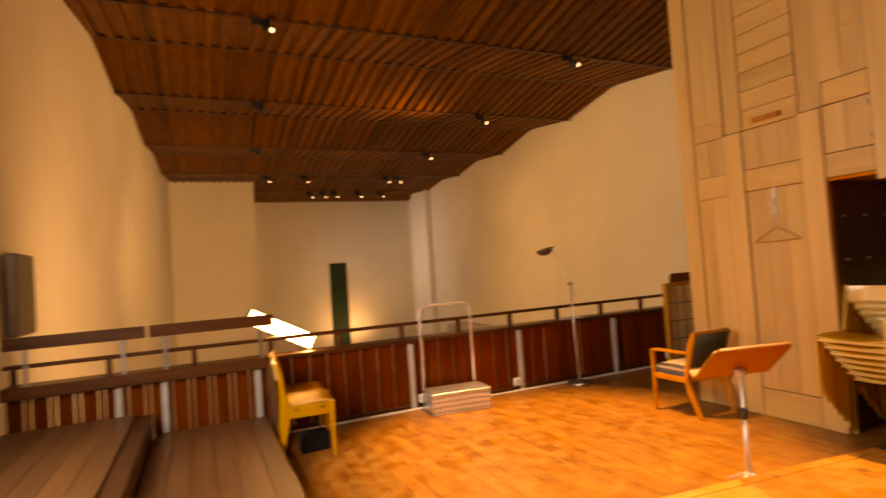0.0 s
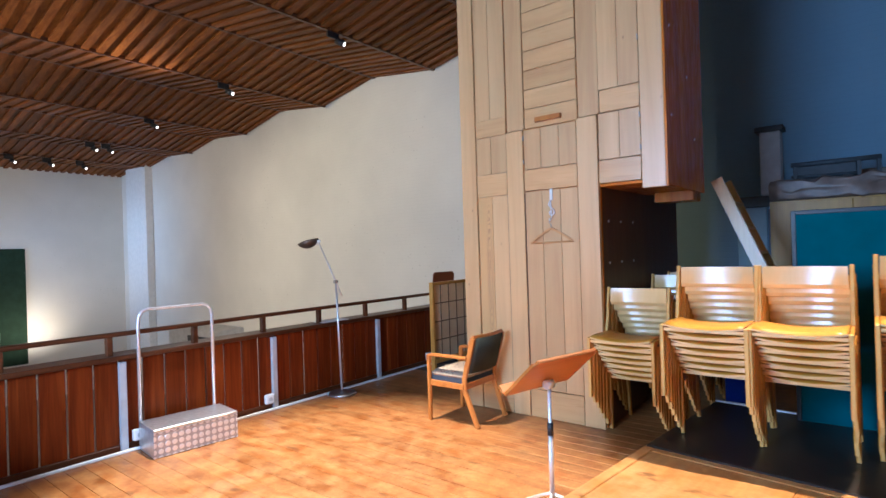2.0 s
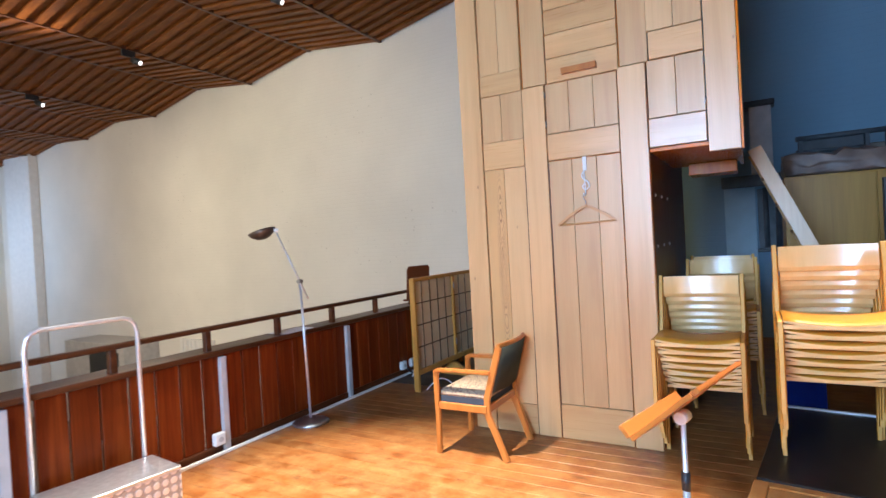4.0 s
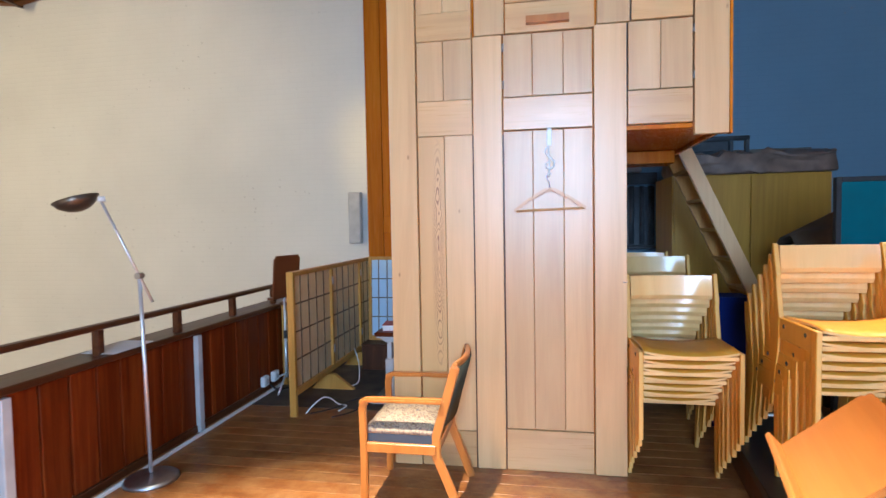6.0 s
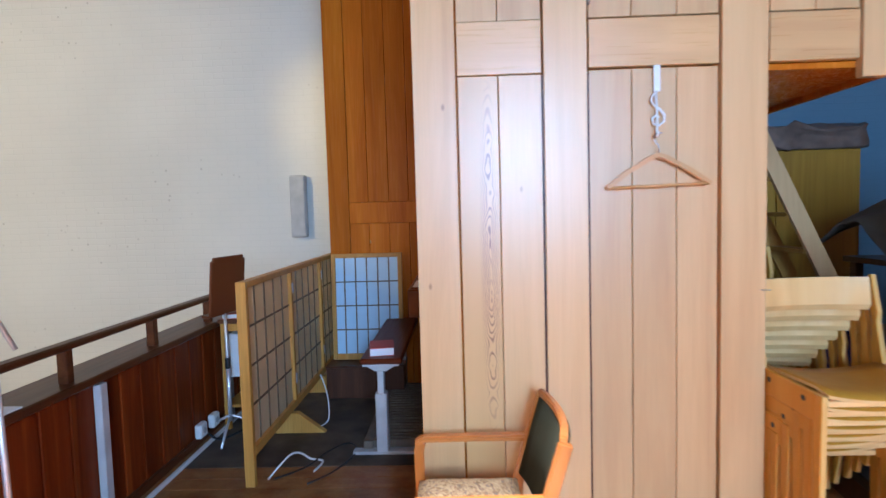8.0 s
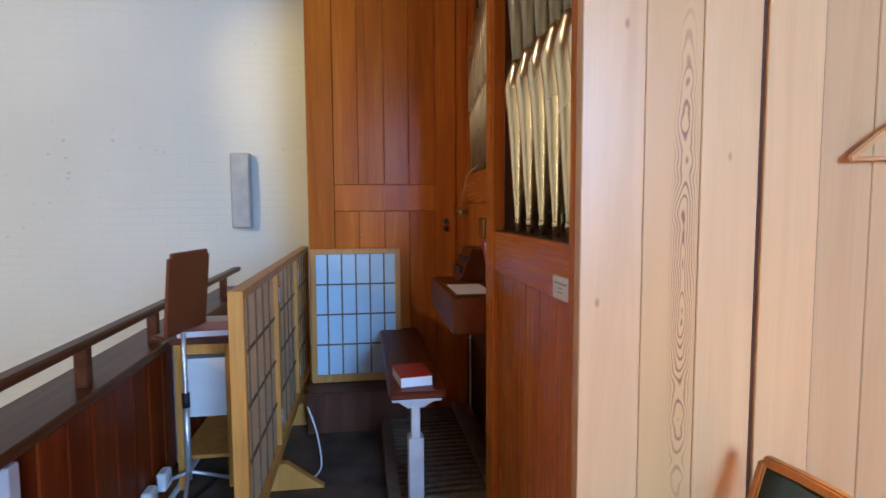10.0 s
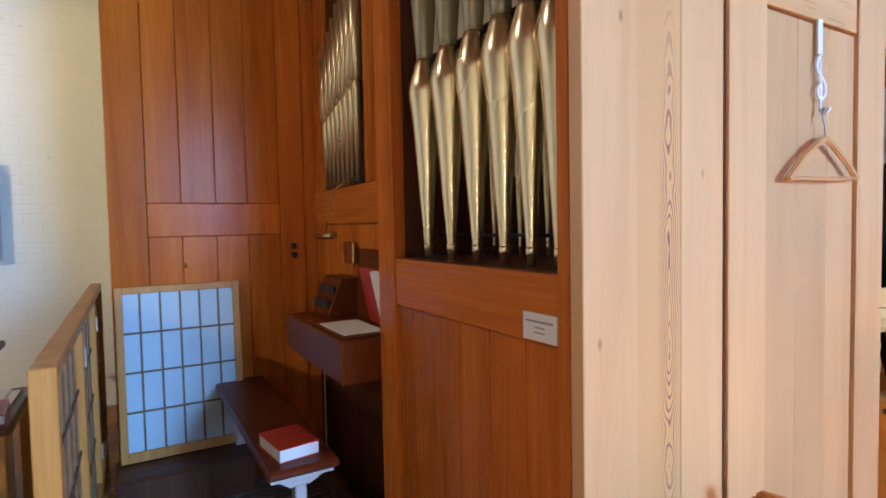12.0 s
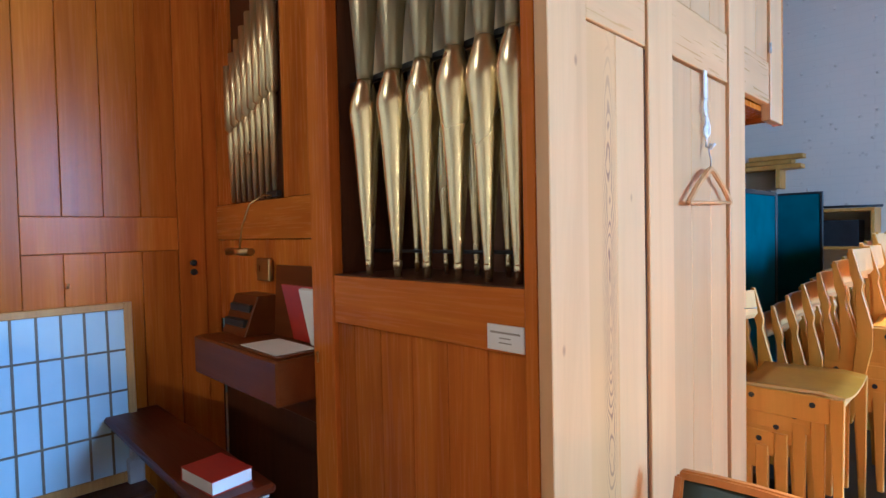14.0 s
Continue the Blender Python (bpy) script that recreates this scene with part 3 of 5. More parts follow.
for x in (-1.45, -0.75, -0.42, 0.4):
    part("bracket", box(x - 0.016, x + 0.016, RAIL_Y - 0.03, RAIL_Y - 0.012, 0.7, 1.14, 0.003), steel, upper)
solid("conduit", box(0.45, 6.3, RAIL_Y - 0.075, RAIL_Y - 0.05, 0.0, 0.022, 0.004), white_paint, "white cable conduit along the foot of the railing", "conduit")


def socket(x, y, z):
    t = thing("power_socket", "white surface-mounted power socket on the railing", "socket", pose(x, y, z), "power sockets")
    part("body", box(-0.045, 0.045, -0.045, 0, -0.045, 0.045, 0.008), white_paint, t)
    part("insert", lathe([(0.02, 0), (0.02, 0.004)], 0, 0, 14), grey_paint, t).matrix_basis = pose(0, -0.045, 0, 90)
    return t


for x in (2.03, 3.22, 5.62, 5.80):
    socket(x, RAIL_Y - 0.012, 0.11)

# ---- the organ ----
organ = thing("pipe_organ", "tall pipe organ in pale pine and orange-brown casework", "organ")
FACE = 4.43
side = part("side_panel", box(FACE + 0.03, FACE + 0.055, 2.74, 4.09, 0.0, 5.1), organ_wood, organ, "pale pine framed side")


def plank(y0, y1, z0, z1, proud=0.0, flat=False, name="plank", mat=None):
    part(name, box(FACE - proud, FACE + 0.028, y0 + 0.0012, y1 - 0.0012, z0 + 0.0012, z1 - 0.0012, 0.0025), mat or (pine_flat if flat else pine), side)


CASE_TOP = 5.1
for y0, y1, z0, z1 in ((3.94, 4.11, 0, CASE_TOP), (3.43, 3.60, 0, 2.545), (3.415, 3.59, 2.55, CASE_TOP), (2.74, 2.918, 0, 2.56), (2.72, 2.90, 2.565, CASE_TOP), (2.21, 2.388, 1.93, CASE_TOP)):
    plank(y0, y1, z0, z1, 0.012 if z0 < 2.5 else 0.004, name="stile")
for y0, y1, z0, z1 in ((3.605, 3.935, 0, 0.22), (3.605, 3.935, 1.985, 2.19), (3.605, 3.935, 2.54, 2.70), (2.923, 3.425, 0, 0.243), (2.923, 3.425, 2.0, 2.186), (2.393, 2.735, 2.0, 2.186), (2.393, 2.715, 2.57, 2.75)):
    plank(y0, y1, z0, z1, 0.006, True, "rail")
for z0, z1 in ((0.22, 1.985), (2.19, 2.54), (2.70, CASE_TOP)):
    plank(3.605, 3.775, z0, z1)
    plank(3.775, 3.935, z0, z1, mat=figure_mat if z0 < 1 else None)
for z0, z1 in ((0.246, 1.994), (2.19, 2.545)):
    for y0, y1 in ((2.924, 3.085), (3.085, 3.258), (3.258, 3.424)):
        plank(y0, y1, z0, z1)
for z0, z1 in ((2.19, 2.565), (2.755, 3.5), (3.5, CASE_TOP)):
    plank(2.393, 2.56, z0, z1)
    plank(2.56, 2.732, z0, z1)
z = 2.552
while z < 5.0:
    plank(2.91, 3.41, z, z + 0.17, 0.0, True, "louvre")
    z += 0.172
part("handle", rounded(box(FACE - 0.04, FACE - 0.002, 3.05, 3.29, 2.59, 2.63), 0.008), chair_wood, side, "wooden bar handle")
for y, z in ((3.424, 2.47), (3.424, 2.26), (2.392, 2.50), (2.392, 2.25), (2.392, 3.1)):
    part("hinge", tube([(FACE - 0.012, y, z - 0.022), (FACE - 0.012, y, z + 0.022)], 0.006, 8), steel, side)
for y in (3.605, 3.428):
    part("reveal", box(FACE - 0.001, FACE + 0.027, y - 0.006, y + 0.002, 0, 1.98), dark_wood, side)
part("nail", tube([(FACE - 0.008, 2.762, 1.118), (FACE - 0.055, 2.748, 1.124)], 0.002, 6), steel, side, "bent nail")
# oversailing part and its underside
over = part("oversail", boxes([(FACE + 0.03, 5.62, 2.215, 2.24, 1.95, CASE_TOP), (FACE + 0.03, 5.62, 2.24, 2.74, 1.975, 2.0)], 0.002), organ_wood, organ, "dark brown oversailing box")
part("end_strip", box(FACE - 0.012, FACE + 0.03, 2.195, 2.209, 1.93, CASE_TOP), organ_wood, over)
part("bracket", box(5.40, 5.66, 2.26, 2.60, 1.88, 1.97, 0.004), organ_wood, over, "pale bracket board")
# lower side darker than the case wood, its shadow put into the colour
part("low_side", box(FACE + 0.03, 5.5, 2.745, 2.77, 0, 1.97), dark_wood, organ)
for x in (4.62, 4.9, 5.2):
    for z in (0.6, 1.05, 1.35, 1.7):
        part("bolt", lathe([(0.012, 0), (0.009, 0.006)], 0, 0, 8), chrome, over).matrix_basis = pose(x, 2.744, z, 90)
for x, z in ((4.62, 2.5), (4.62, 3.2), (5.1, 2.9), (5.3, 2.4)):
    part("bolt", lathe([(0.012, 0), (0.009, 0.006)], 0, 0, 8), chrome, over).matrix_basis = pose(x, 2.214, z, 90)
# front towards the nave
FRONT = 4.09
front = part("front_panel", boxes([(4.5, 5.35, 3.62, 3.64, 0, 3.3), (4.47, 6.85, 2.8, 2.82, 0, CASE_TOP)]), dark_wood, organ, "orange-brown framed front")


def front_plank(x0, x1, z0, z1, proud=0.0, flat=False, name="plank", y=FRONT):
    part(name, box(x0 + 0.0012, x1 - 0.0012, y - 0.028, y + proud, z0 + 0.0012, z1 - 0.0012, 0.0025), organ_flat if flat else organ_wood, front)


front_plank(FACE + 0.03, 4.50, 0, CASE_TOP, 0.018, name="stile")
front_plank(5.35, 5.49, 0, CASE_TOP, 0.018, name="stile")
front_plank(4.50, 5.35, 1.14, 1.31, 0.012, True, "rail")
front_plank(4.50, 5.35, 0, 0.1, 0.012, True, "rail")
front_plank(4.50, 5.35, 3.0, CASE_TOP, 0.012, True, "rail")
for x0, x1 in zip((4.50, 4.635, 4.79, 4.945, 5.10, 5.25), (4.635, 4.79, 4.945, 5.10, 5.25, 5.35)):
    front_plank(x0, x1, 0.1, 1.14)
part("pipe_shelf", box(4.5, 5.35, 3.66, FRONT + 0.01, 1.285, 1.312, 0.003), dark_wood, front)
part("rack_bar", box(4.5, 5.35, 3.995, 4.012, 1.985, 2.003), black_paint, front)
part("back_board", box(4.5, 5.35, 3.955, 3.965, 2.0, 3.0), old_paper, front, "pale board behind the pipes")
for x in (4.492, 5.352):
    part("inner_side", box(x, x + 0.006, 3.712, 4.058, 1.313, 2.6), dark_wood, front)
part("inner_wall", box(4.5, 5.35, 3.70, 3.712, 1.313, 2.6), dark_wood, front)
part("latch", box(5.455, 5.462, FRONT + 0.018, FRONT + 0.024, 0.98, 1.02), brass, front)


def reed_pipe(x, y, foot, mouth, r, top, metal, grow=0.075):
    p = part("pipe", lathe([(r * 0.2, foot), (r * 0.23, foot + 0.05), (r * 0.46, foot + 0.32 * (mouth - foot)), (r * 0.78, foot + 0.7 * (mouth - foot)), (r, mouth - 0.1), (r * 0.96, mouth - 0.07), (r * 0.76, mouth - 0.032), (r * 0.58, mouth - 0.002), (r * 0.5, mouth + 0.018)], x, y, 20), metal, organ, "polished tin organ pipe")
    part("resonator", lathe([(r * 0.47, mouth + 0.012), (r * 0.5, mouth + 0.04), (r * 0.5 + grow * (top - mouth), top), (r * 0.30 + grow * (top - mouth), top)], x, y, 20), zinc, p, "grey zinc resonator")
    part("collar", lathe([(r * 0.23, foot + 0.03), (r * 0.26, foot + 0.034), (r * 0.27, foot + 0.048), (r * 0.24, foot + 0.052)], x, y, 14), tin, p)
    return p


for x, k in ((5.225, 1.0), (5.07, 1.02), (4.925, 1.0), (4.79, 0.98), (4.675, 0.94), (4.57, 0.9)):
    reed_pipe(x, 4.035, 1.312, 1.965, 0.058 * k, 2.95, tin)
for x in (5.15, 5.0, 4.86, 4.73, 4.62, 4.53):
    reed_pipe(x, 3.88, 1.312, 1.93, 0.038, 2.4, tin, 0.03)
for x in (5.19, 5.04, 4.9, 4.76, 4.65):
    reed_pipe(x, 3.78, 1.312, 1.9, 0.032, 2.3, tin, 0.02)
part("tuning_rail", tube([(4.5, 3.92, 1.39), (5.35, 3.92, 1.39)], 0.006, 8), black_paint, organ)
plate = part("name_plate", box(4.502, 4.622, FRONT + 0.012, FRONT + 0.017, 1.148, 1.214, 0.001), paper, organ, "small cream paper plate with printed lines")
for z, half, h in ((1.194, 0.048, 0.005), (1.180, 0.018, 0.003), (1.168, 0.020, 0.003)):
    part("line", box(4.562 - half, 4.562 + half, FRONT + 0.017, FRONT + 0.0178, z - h / 2, z + h / 2), ink, plate)
# recess with the console
REC = 3.95
recess = part("recess_panel", box(5.49, 6.78, REC - 0.05, REC - 0.03, 0, CASE_TOP), dark_wood, organ)


def recess_plank(x0, x1, z0, z1, proud=0.0, flat=False):
    part("plank", box(x0 + 0.001, x1 - 0.001, REC - 0.028, REC + proud, z0 + 0.001, z1 - 0.001, 0.0025), organ_flat if flat else organ_wood, recess)


recess_plank(6.56, 6.78, 1.63, CASE_TOP)
recess_plank(5.49, 5.99, 1.63, CASE_TOP)
recess_plank(5.49, 6.78, 1.44, 1.63, 0.01, True)
recess_plank(5.49, 6.78, 1.0, 1.44)
recess_plank(5.99, 6.56, 2.75, CASE_TOP)
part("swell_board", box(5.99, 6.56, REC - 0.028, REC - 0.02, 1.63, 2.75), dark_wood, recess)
for i in range(8):
    x, mouth = 6.53 - 0.067 * i, 2.0 + 0.017 * i
    p = part("small_pipe", lathe([(0.009, 1.635), (0.022, mouth - 0.03), (0.023, mouth - 0.012), (0.016, mouth), (0.018, mouth + 0.008), (0.0315, mouth + 0.02), (0.032, 2.35 + 0.05 * i)], x, REC + 0.006, 12), dull_tin, organ, "slender tin organ pipe")
wing = part("wing_panel", box(6.785, 6.81, 3.93, 5.01, 0, CASE_TOP), dark_wood, organ, "orange-brown boarded wing")


def wing_plank(y0, y1, z0, z1, proud=0.0, flat=False):
    part("plank", box(6.75 - proud, 6.783, y0 + 0.001, y1 - 0.001, z0 + 0.001, z1 - 0.001, 0.0025), organ_wood, wing)


wing_plank(4.84, 5.01, 0, CASE_TOP, 0.01)
wing_plank(4.03, 4.17, 0, CASE_TOP, 0.01)
wing_plank(3.95, 4.03, 0, CASE_TOP, 0.0)
wing_plank(4.17, 4.84, 1.39, 1.565, 0.006)
for y0, y1 in ((4.68, 4.84), (4.51, 4.68), (4.345, 4.51), (4.17, 4.345)):
    wing_plank(y0, y1, 1.565, CASE_TOP)
    wing_plank(y0, y1, 0, 1.39)
part("coat_hook", tube([(6.75, 4.67, 1.235), (6.725, 4.67, 1.23), (6.715, 4.67, 1.25)], 0.005, 8), brass, wing)
for z in (1.32, 1.27):
    part("knob", lathe([(0.016, 0), (0.018, 0.014), (0.010, 0.022)], 0, 0, 12), black_paint, wing).matrix_basis = pose(6.74, 4.10, z, 0, -90)
console = part("console", boxes([(5.495, 6.3, REC + 0.002, 4.26, 0.83, 1.0), (5.495, 6.3, REC + 0.002, 4.05, 0.70, 0.829)], 0.008), console_wood, organ, "brown organ console")
part("stop_jamb", prism([(REC + 0.003, 1.0), (4.13, 1.0), (4.06, 1.18), (REC + 0.003, 1.18)], "x", 6.05, 6.3, 0.004), console_wood, console)
for k in range(2):
    part("stop_row", box(6.07, 6.28, 4.075 - 0.025 * k, 4.125 - 0.03 * k, 1.04 + 0.065 * k, 1.075 + 0.065 * k, 0.004), black_paint, console, "row of dark stop tabs")
part("music_desk", prism([(3.975, 1.0), (3.99, 1.0), (REC + 0.022, 1.32), (REC + 0.007, 1.32)], "x", 5.5, 6.04), console_wood, console)
part("key_cover", box(5.52, 6.02, 4.08, 4.24, 1.001, 1.008, 0.002), console_wood, console)
part("dial", boxes([(6.09, 6.22, REC + 0.012, REC + 0.035, 1.24, 1.35)], 0.006), brass, console)
b = thing("hymn_book", "open red hymn book on the organ's music desk", "book", pose(5.66, 4.012, 1.005, -12, 0, 0), "red books")
part("cover", box(-0.16, 0.16, -0.006, 0.0, 0, 0.25, 0.002), red_cover, b)
part("page_block", box(-0.155, -0.02, 0.001, 0.022, 0.005, 0.245, 0.003), paper, b)
solid("sheet_music", box(5.55, 5.86, 4.06, 4.23, 1.0095, 1.0125), paper, "loose white sheet of music on the organ console", "paper")
l = thing("console_lamp", "small brass lamp with a bent arm over the console", "lamp", pose(0, 0, 0))
part("arm", tube([(6.05, REC + 0.002, 1.64), (6.05, REC + 0.07, 1.645), (6.09, REC + 0.12, 1.60), (6.13, REC + 0.14, 1.50), (6.14, REC + 0.15, 1.40)], 0.004, 8), brass, l)
part("shade", tube([(6.02, REC + 0.15, 1.385), (6.27, REC + 0.15, 1.385)], 0.018, 12), brass, l)
part("clip", box(6.0, 6.1, REC + 0.002, REC + 0.03, 1.635, 1.665, 0.004), black_paint, l)
# pedals, bench and book
ped = thing("pedal_board", "pale wooden organ pedals under the bench", "pedal board")
part("frame", boxes([(5.5, 6.66, 4.02, 4.08, 0, 0.09), (5.5, 6.66, 4.50, 4.56, 0, 0.07)], 0.004), lattice_wood, ped)
me = mesh_of("pedal", box(-0.012, 0.012, 4.08, 4.5, 0.02, 0.07, 0.003), lattice_wood)
for i in range(22):
    piece("pedal", me, ped, (5.53 + 0.052 * i, 0, 0))
# added sheet: darkens the boards in the nook, where shade falls on them
structure("floor_covering", box(5.32, 6.745, 4.10, 5.62, 0.0, 0.004, 0.001), nook_shade, "thin mottled dark sheet before the organ, standing in for shade on the worn boards")
bench = thing("organ_bench", "red-brown wooden organ bench on grey metal columns", "bench")
part("top", box(5.43, 6.72, 4.30, 4.555, 0.565, 0.60, 0.01), bench_wood, bench)
for x in (5.49, 6.66):
    part("column", box(x - 0.03, x + 0.03, 4.415, 4.455, 0.25, 0.52, 0.004), grey_paint, bench)
    part("foot_column", box(x - 0.04, x + 0.04, 4.40, 4.47, 0.02, 0.38, 0.006), grey_paint, bench)
    part("arm", prism([(4.32, 0.55), (4.54, 0.55), (4.54, 0.563), (4.32, 0.563), (4.32, 0.562)][:4], "x", x - 0.04, x + 0.04), grey_paint, bench)
    part("gusset", prism([(4.40, 0.515), (4.47, 0.515), (4.52, 0.549), (4.34, 0.549)], "x", x - 0.02, x + 0.02), grey_paint, bench)
    part("foot", box(x - 0.035, x + 0.035, 4.24, 4.62, 0.0, 0.022, 0.006), grey_paint, bench)


def book(m, w, d, h, name="book", label="red hymn book with a white page block on the bench"):
    t = thing(name, label, "book", m, "red books")
    part("cover", boxes([(-w / 2, w / 2, -d / 2, d / 2, 0, 0.003), (-w / 2, w / 2, -d / 2, d / 2, h - 0.003, h), (w / 2 - 0.003, w / 2, -d / 2, d / 2, 0.003, h - 0.003)]), red_cover, t)
    part("page_block", box(-w / 2 + 0.004, w / 2 - 0.004, -d / 2 + 0.003, d / 2 - 0.003, 0.0035, h - 0.0035), paper, t)
    return t


book(pose(5.60, 4.44, 0.60, 0, 0, 8), 0.21, 0.15, 0.05)

# ---- screens ----


def shoji(t, width, height, low, cols, rows, mid_posts, sheet, depth=0.03, post=0.035, lattice=lattice_wood):
    """A paper screen in its own x and z, with a frame, thin bars and legs down to the floor."""
    part("frame", boxes([(0, post, -depth / 2, depth / 2, 0 if low else 0, height), (width - 0.035, width, -depth / 2, depth / 2, 0, height), (0.035, width - 0.035, -depth / 2, depth / 2, height - 0.035, height), (0.035, width - 0.035, -depth / 2, depth / 2, low, low + 0.05)] + [(x - 0.018, x + 0.018, -depth / 2 + 0.001, depth / 2 - 0.001, low + 0.05, height - 0.035) for x in mid_posts], 0.003), shoji_wood, t)
    part("paper_sheet", box(0.035, width - 0.035, -0.002, 0.002, low + 0.05, height - 0.035), sheet, t)
    v = mesh_of("bar", box(-0.005, 0.005, -0.008, 0.008, low + 0.05, height - 0.035), lattice)
    edges = [0.017] + list(mid_posts) + [width - 0.017]
    for a, b in zip(edges, edges[1:]):
        for i in range(1, cols):
            piece("bar", v, t, (a + (b - a) * i / cols, 0, 0))
    h = mesh_of("crossbar", box(0.035, width - 0.035, -0.009, 0.009, -0.005, 0.005), lattice)
    for i in range(1, rows):
        piece("crossbar", h, t, (0, 0, low + 0.05 + (height - 0.085 - low) * i / rows))


t = thing("folding_screen", "paper lattice screen in a brown wooden frame on wedge feet", "screen", pose(5.085, 5.105, 0, 0, 0, 0))
shoji(t, 2.3, 1.12, 0.16, 5, 4, (0.80, 1.58), screen_paper, 0.055, 0.035, screen_bar)
for x in (0.72, 1.55):
    part("foot", prism([(-0.24, 0.0), (0.17, 0.0), (0.03, 0.14), (-0.05, 0.14)], "x", x, x + 0.05, 0.004), shoji_wood, t, "pale wedge foot")
for x in (0.80, 1.58):
    for z in (0.36, 0.98):
        part("hinge", box(x - 0.012, x + 0.012, -0.034, -0.0275, z - 0.035, z + 0.035, 0.002), chrome, t, "small bright hinge")
part("castor", tube([(0.018, 0, 0.0), (0.018, 0, 0.03)], 0.014, 10), black_paint, t)
t = thing("paper_screen", "white paper lattice panel leaning on the organ wing", "screen", pose(6.665, 5.0, 0.27, 0, 0, -90) @ pose(0, 0, 0, -3))
shoji(t, 0.585, 0.875, 0.0, 6, 4, (), shoji_paper)
t = thing("wooden_box", "brown wooden box under the paper panel", "box", pose(0, 0, 0.004))
part("body", box(6.474, 6.73, 4.40, 5.02, 0, 0.245, 0.004), dark_wood, t)
part("lid", box(6.465, 6.73, 4.395, 5.025, 0.246, 0.263, 0.004), dark_wood, t)

# ---- seats and loose furniture ----


def two_tone(name, bm, parent):
    """Veneered faces at the sides, pale edges."""
    for f in bm.faces:
        f.material_index = 1 if abs(f.normal.y) > 0.4 else 0
    ob = part(name, bm, beech_edge, parent)
    ob.data.materials.append(veneer)
    return ob


def stack_chair():
    """A stacking chair, facing -x, its seat front at x = 0; seat 0.45 above the floor."""
    c = thing("stacking_chair", "pale beech stacking chair in a tall stack", "chair", None, "stacked chairs")
    bm = bmesh.new()
    nx, ny = 5, 8
    grid = {}
    for lvl in (0, 1):
        for i in range(nx + 1):
            for j in range(ny + 1):
                u, v = i / nx, j / ny
                dip = -0.024 * (1 - (2 * v - 1) ** 2) - 0.014 * u + (0.012 if i else -0.002) * (1 - lvl * 0)
                grid[lvl, i, j] = bm.verts.new((0.39 * u, -0.225 + 0.45 * v, 0.462 + dip - (0.011 if lvl == 0 else 0)))
    for i in range(nx):
        for j in range(ny):
            for lvl, o in ((0, (0, 3, 2, 1)), (1, (0, 1, 2, 3))):
                q = [grid[lvl, i, j], grid[lvl, i + 1, j], grid[lvl, i + 1, j + 1], grid[lvl, i, j + 1]]
                f = bm.faces.new([q[k] for k in o])
                f.smooth = True
    for i in range(nx):
        for j in (0, ny):
            q = [grid[0, i, j], grid[0, i + 1, j], grid[1, i + 1, j], grid[1, i, j]]
            bm.faces.new(q if j == 0 else q[::-1])
    for j in range(ny):
        for i in (0, nx):
            q = [grid[0, i, j], grid[0, i, j + 1], grid[1, i, j + 1], grid[1, i, j]]
            bm.faces.new(q if i == nx else q[::-1])
    bmesh.ops.recalc_face_normals(bm, faces=list(bm.faces))
    for f in bm.faces:
        f.material_index = 1 if abs(f.normal.z) > 0.6 else 0
    part("seat", bm, beech, c).data.materials.append(veneer)
    bm = bmesh.new()
    rows = []
    for j in range(9):
        v = j / 8
        bow = 0.03 * (1 - (2 * v - 1) ** 2)
        rows.append([bm.verts.new((0.415 + bow + dx + lean, -0.22 + 0.44 * v, z)) for dx, z, lean in ((0.018, 0.665, 0), (0.022, 0.665, 0), (0.014, 0.80, 0.018), (0, 0.80, 0.018), (0, 0.688, 0.003))])
    for a, b in zip(rows, rows[1:]):
        for k in range(5):
            f = bm.faces.new((a[k], a[(k + 1) % 5], b[(k + 1) % 5], b[k]))
            f.smooth = k in (1, 3)
    bm.faces.new(rows[0]), bm.faces.new(rows[-1][::-1])
    bmesh.ops.recalc_face_normals(bm, faces=list(bm.faces))
    bmesh.ops.split_edges(bm, edges=[e for e in bm.edges if len(e.link_faces) == 2 and e.calc_face_angle() > radians(40)])
    part("backrest", bm, beech, c)
    for s in (-1, 1):
        y0, y1 = sorted((s * 0.226, s * 0.25))
        two_tone("front_leg", prism([(0.0, 0.455), (0.045, 0.455), (0.045, 0.34), (0.03, 0.0), (0.005, 0.0)], "y", y0, y1, 0.003), c)
        two_tone("back_leg", prism([(0.36, 0.455), (0.40, 0.62), (0.395, 0.66), (0.435, 0.81), (0.452, 0.81), (0.445, 0.70), (0.425, 0.62), (0.42, 0.40), (0.46, 0.0), (0.435, 0.0), (0.36, 0.36)], "y", y0, y1, 0.003), c)
        rail = part("side_rail", box(0.045, 0.36, y0 + 0.002, y1 - 0.002, 0.355, 0.455, 0.003), veneer, c)
        for x in (0.10, 0.31):
            part("plug", tube([(x, s * 0.247, 0.42), (x, s * 0.2505, 0.42)], 0.011, 8), black_paint, rail)
    part("front_rail", box(0.008, 0.028, -0.226, 0.226, 0.415, 0.437, 0.003), beech, c)
    part("back_rail", box(0.37, 0.39, -0.226, 0.226, 0.405, 0.43, 0.003), beech, c)
    return c


proto = stack_chair()
STEP_X, STEP_Z = 0.063, 0.0575
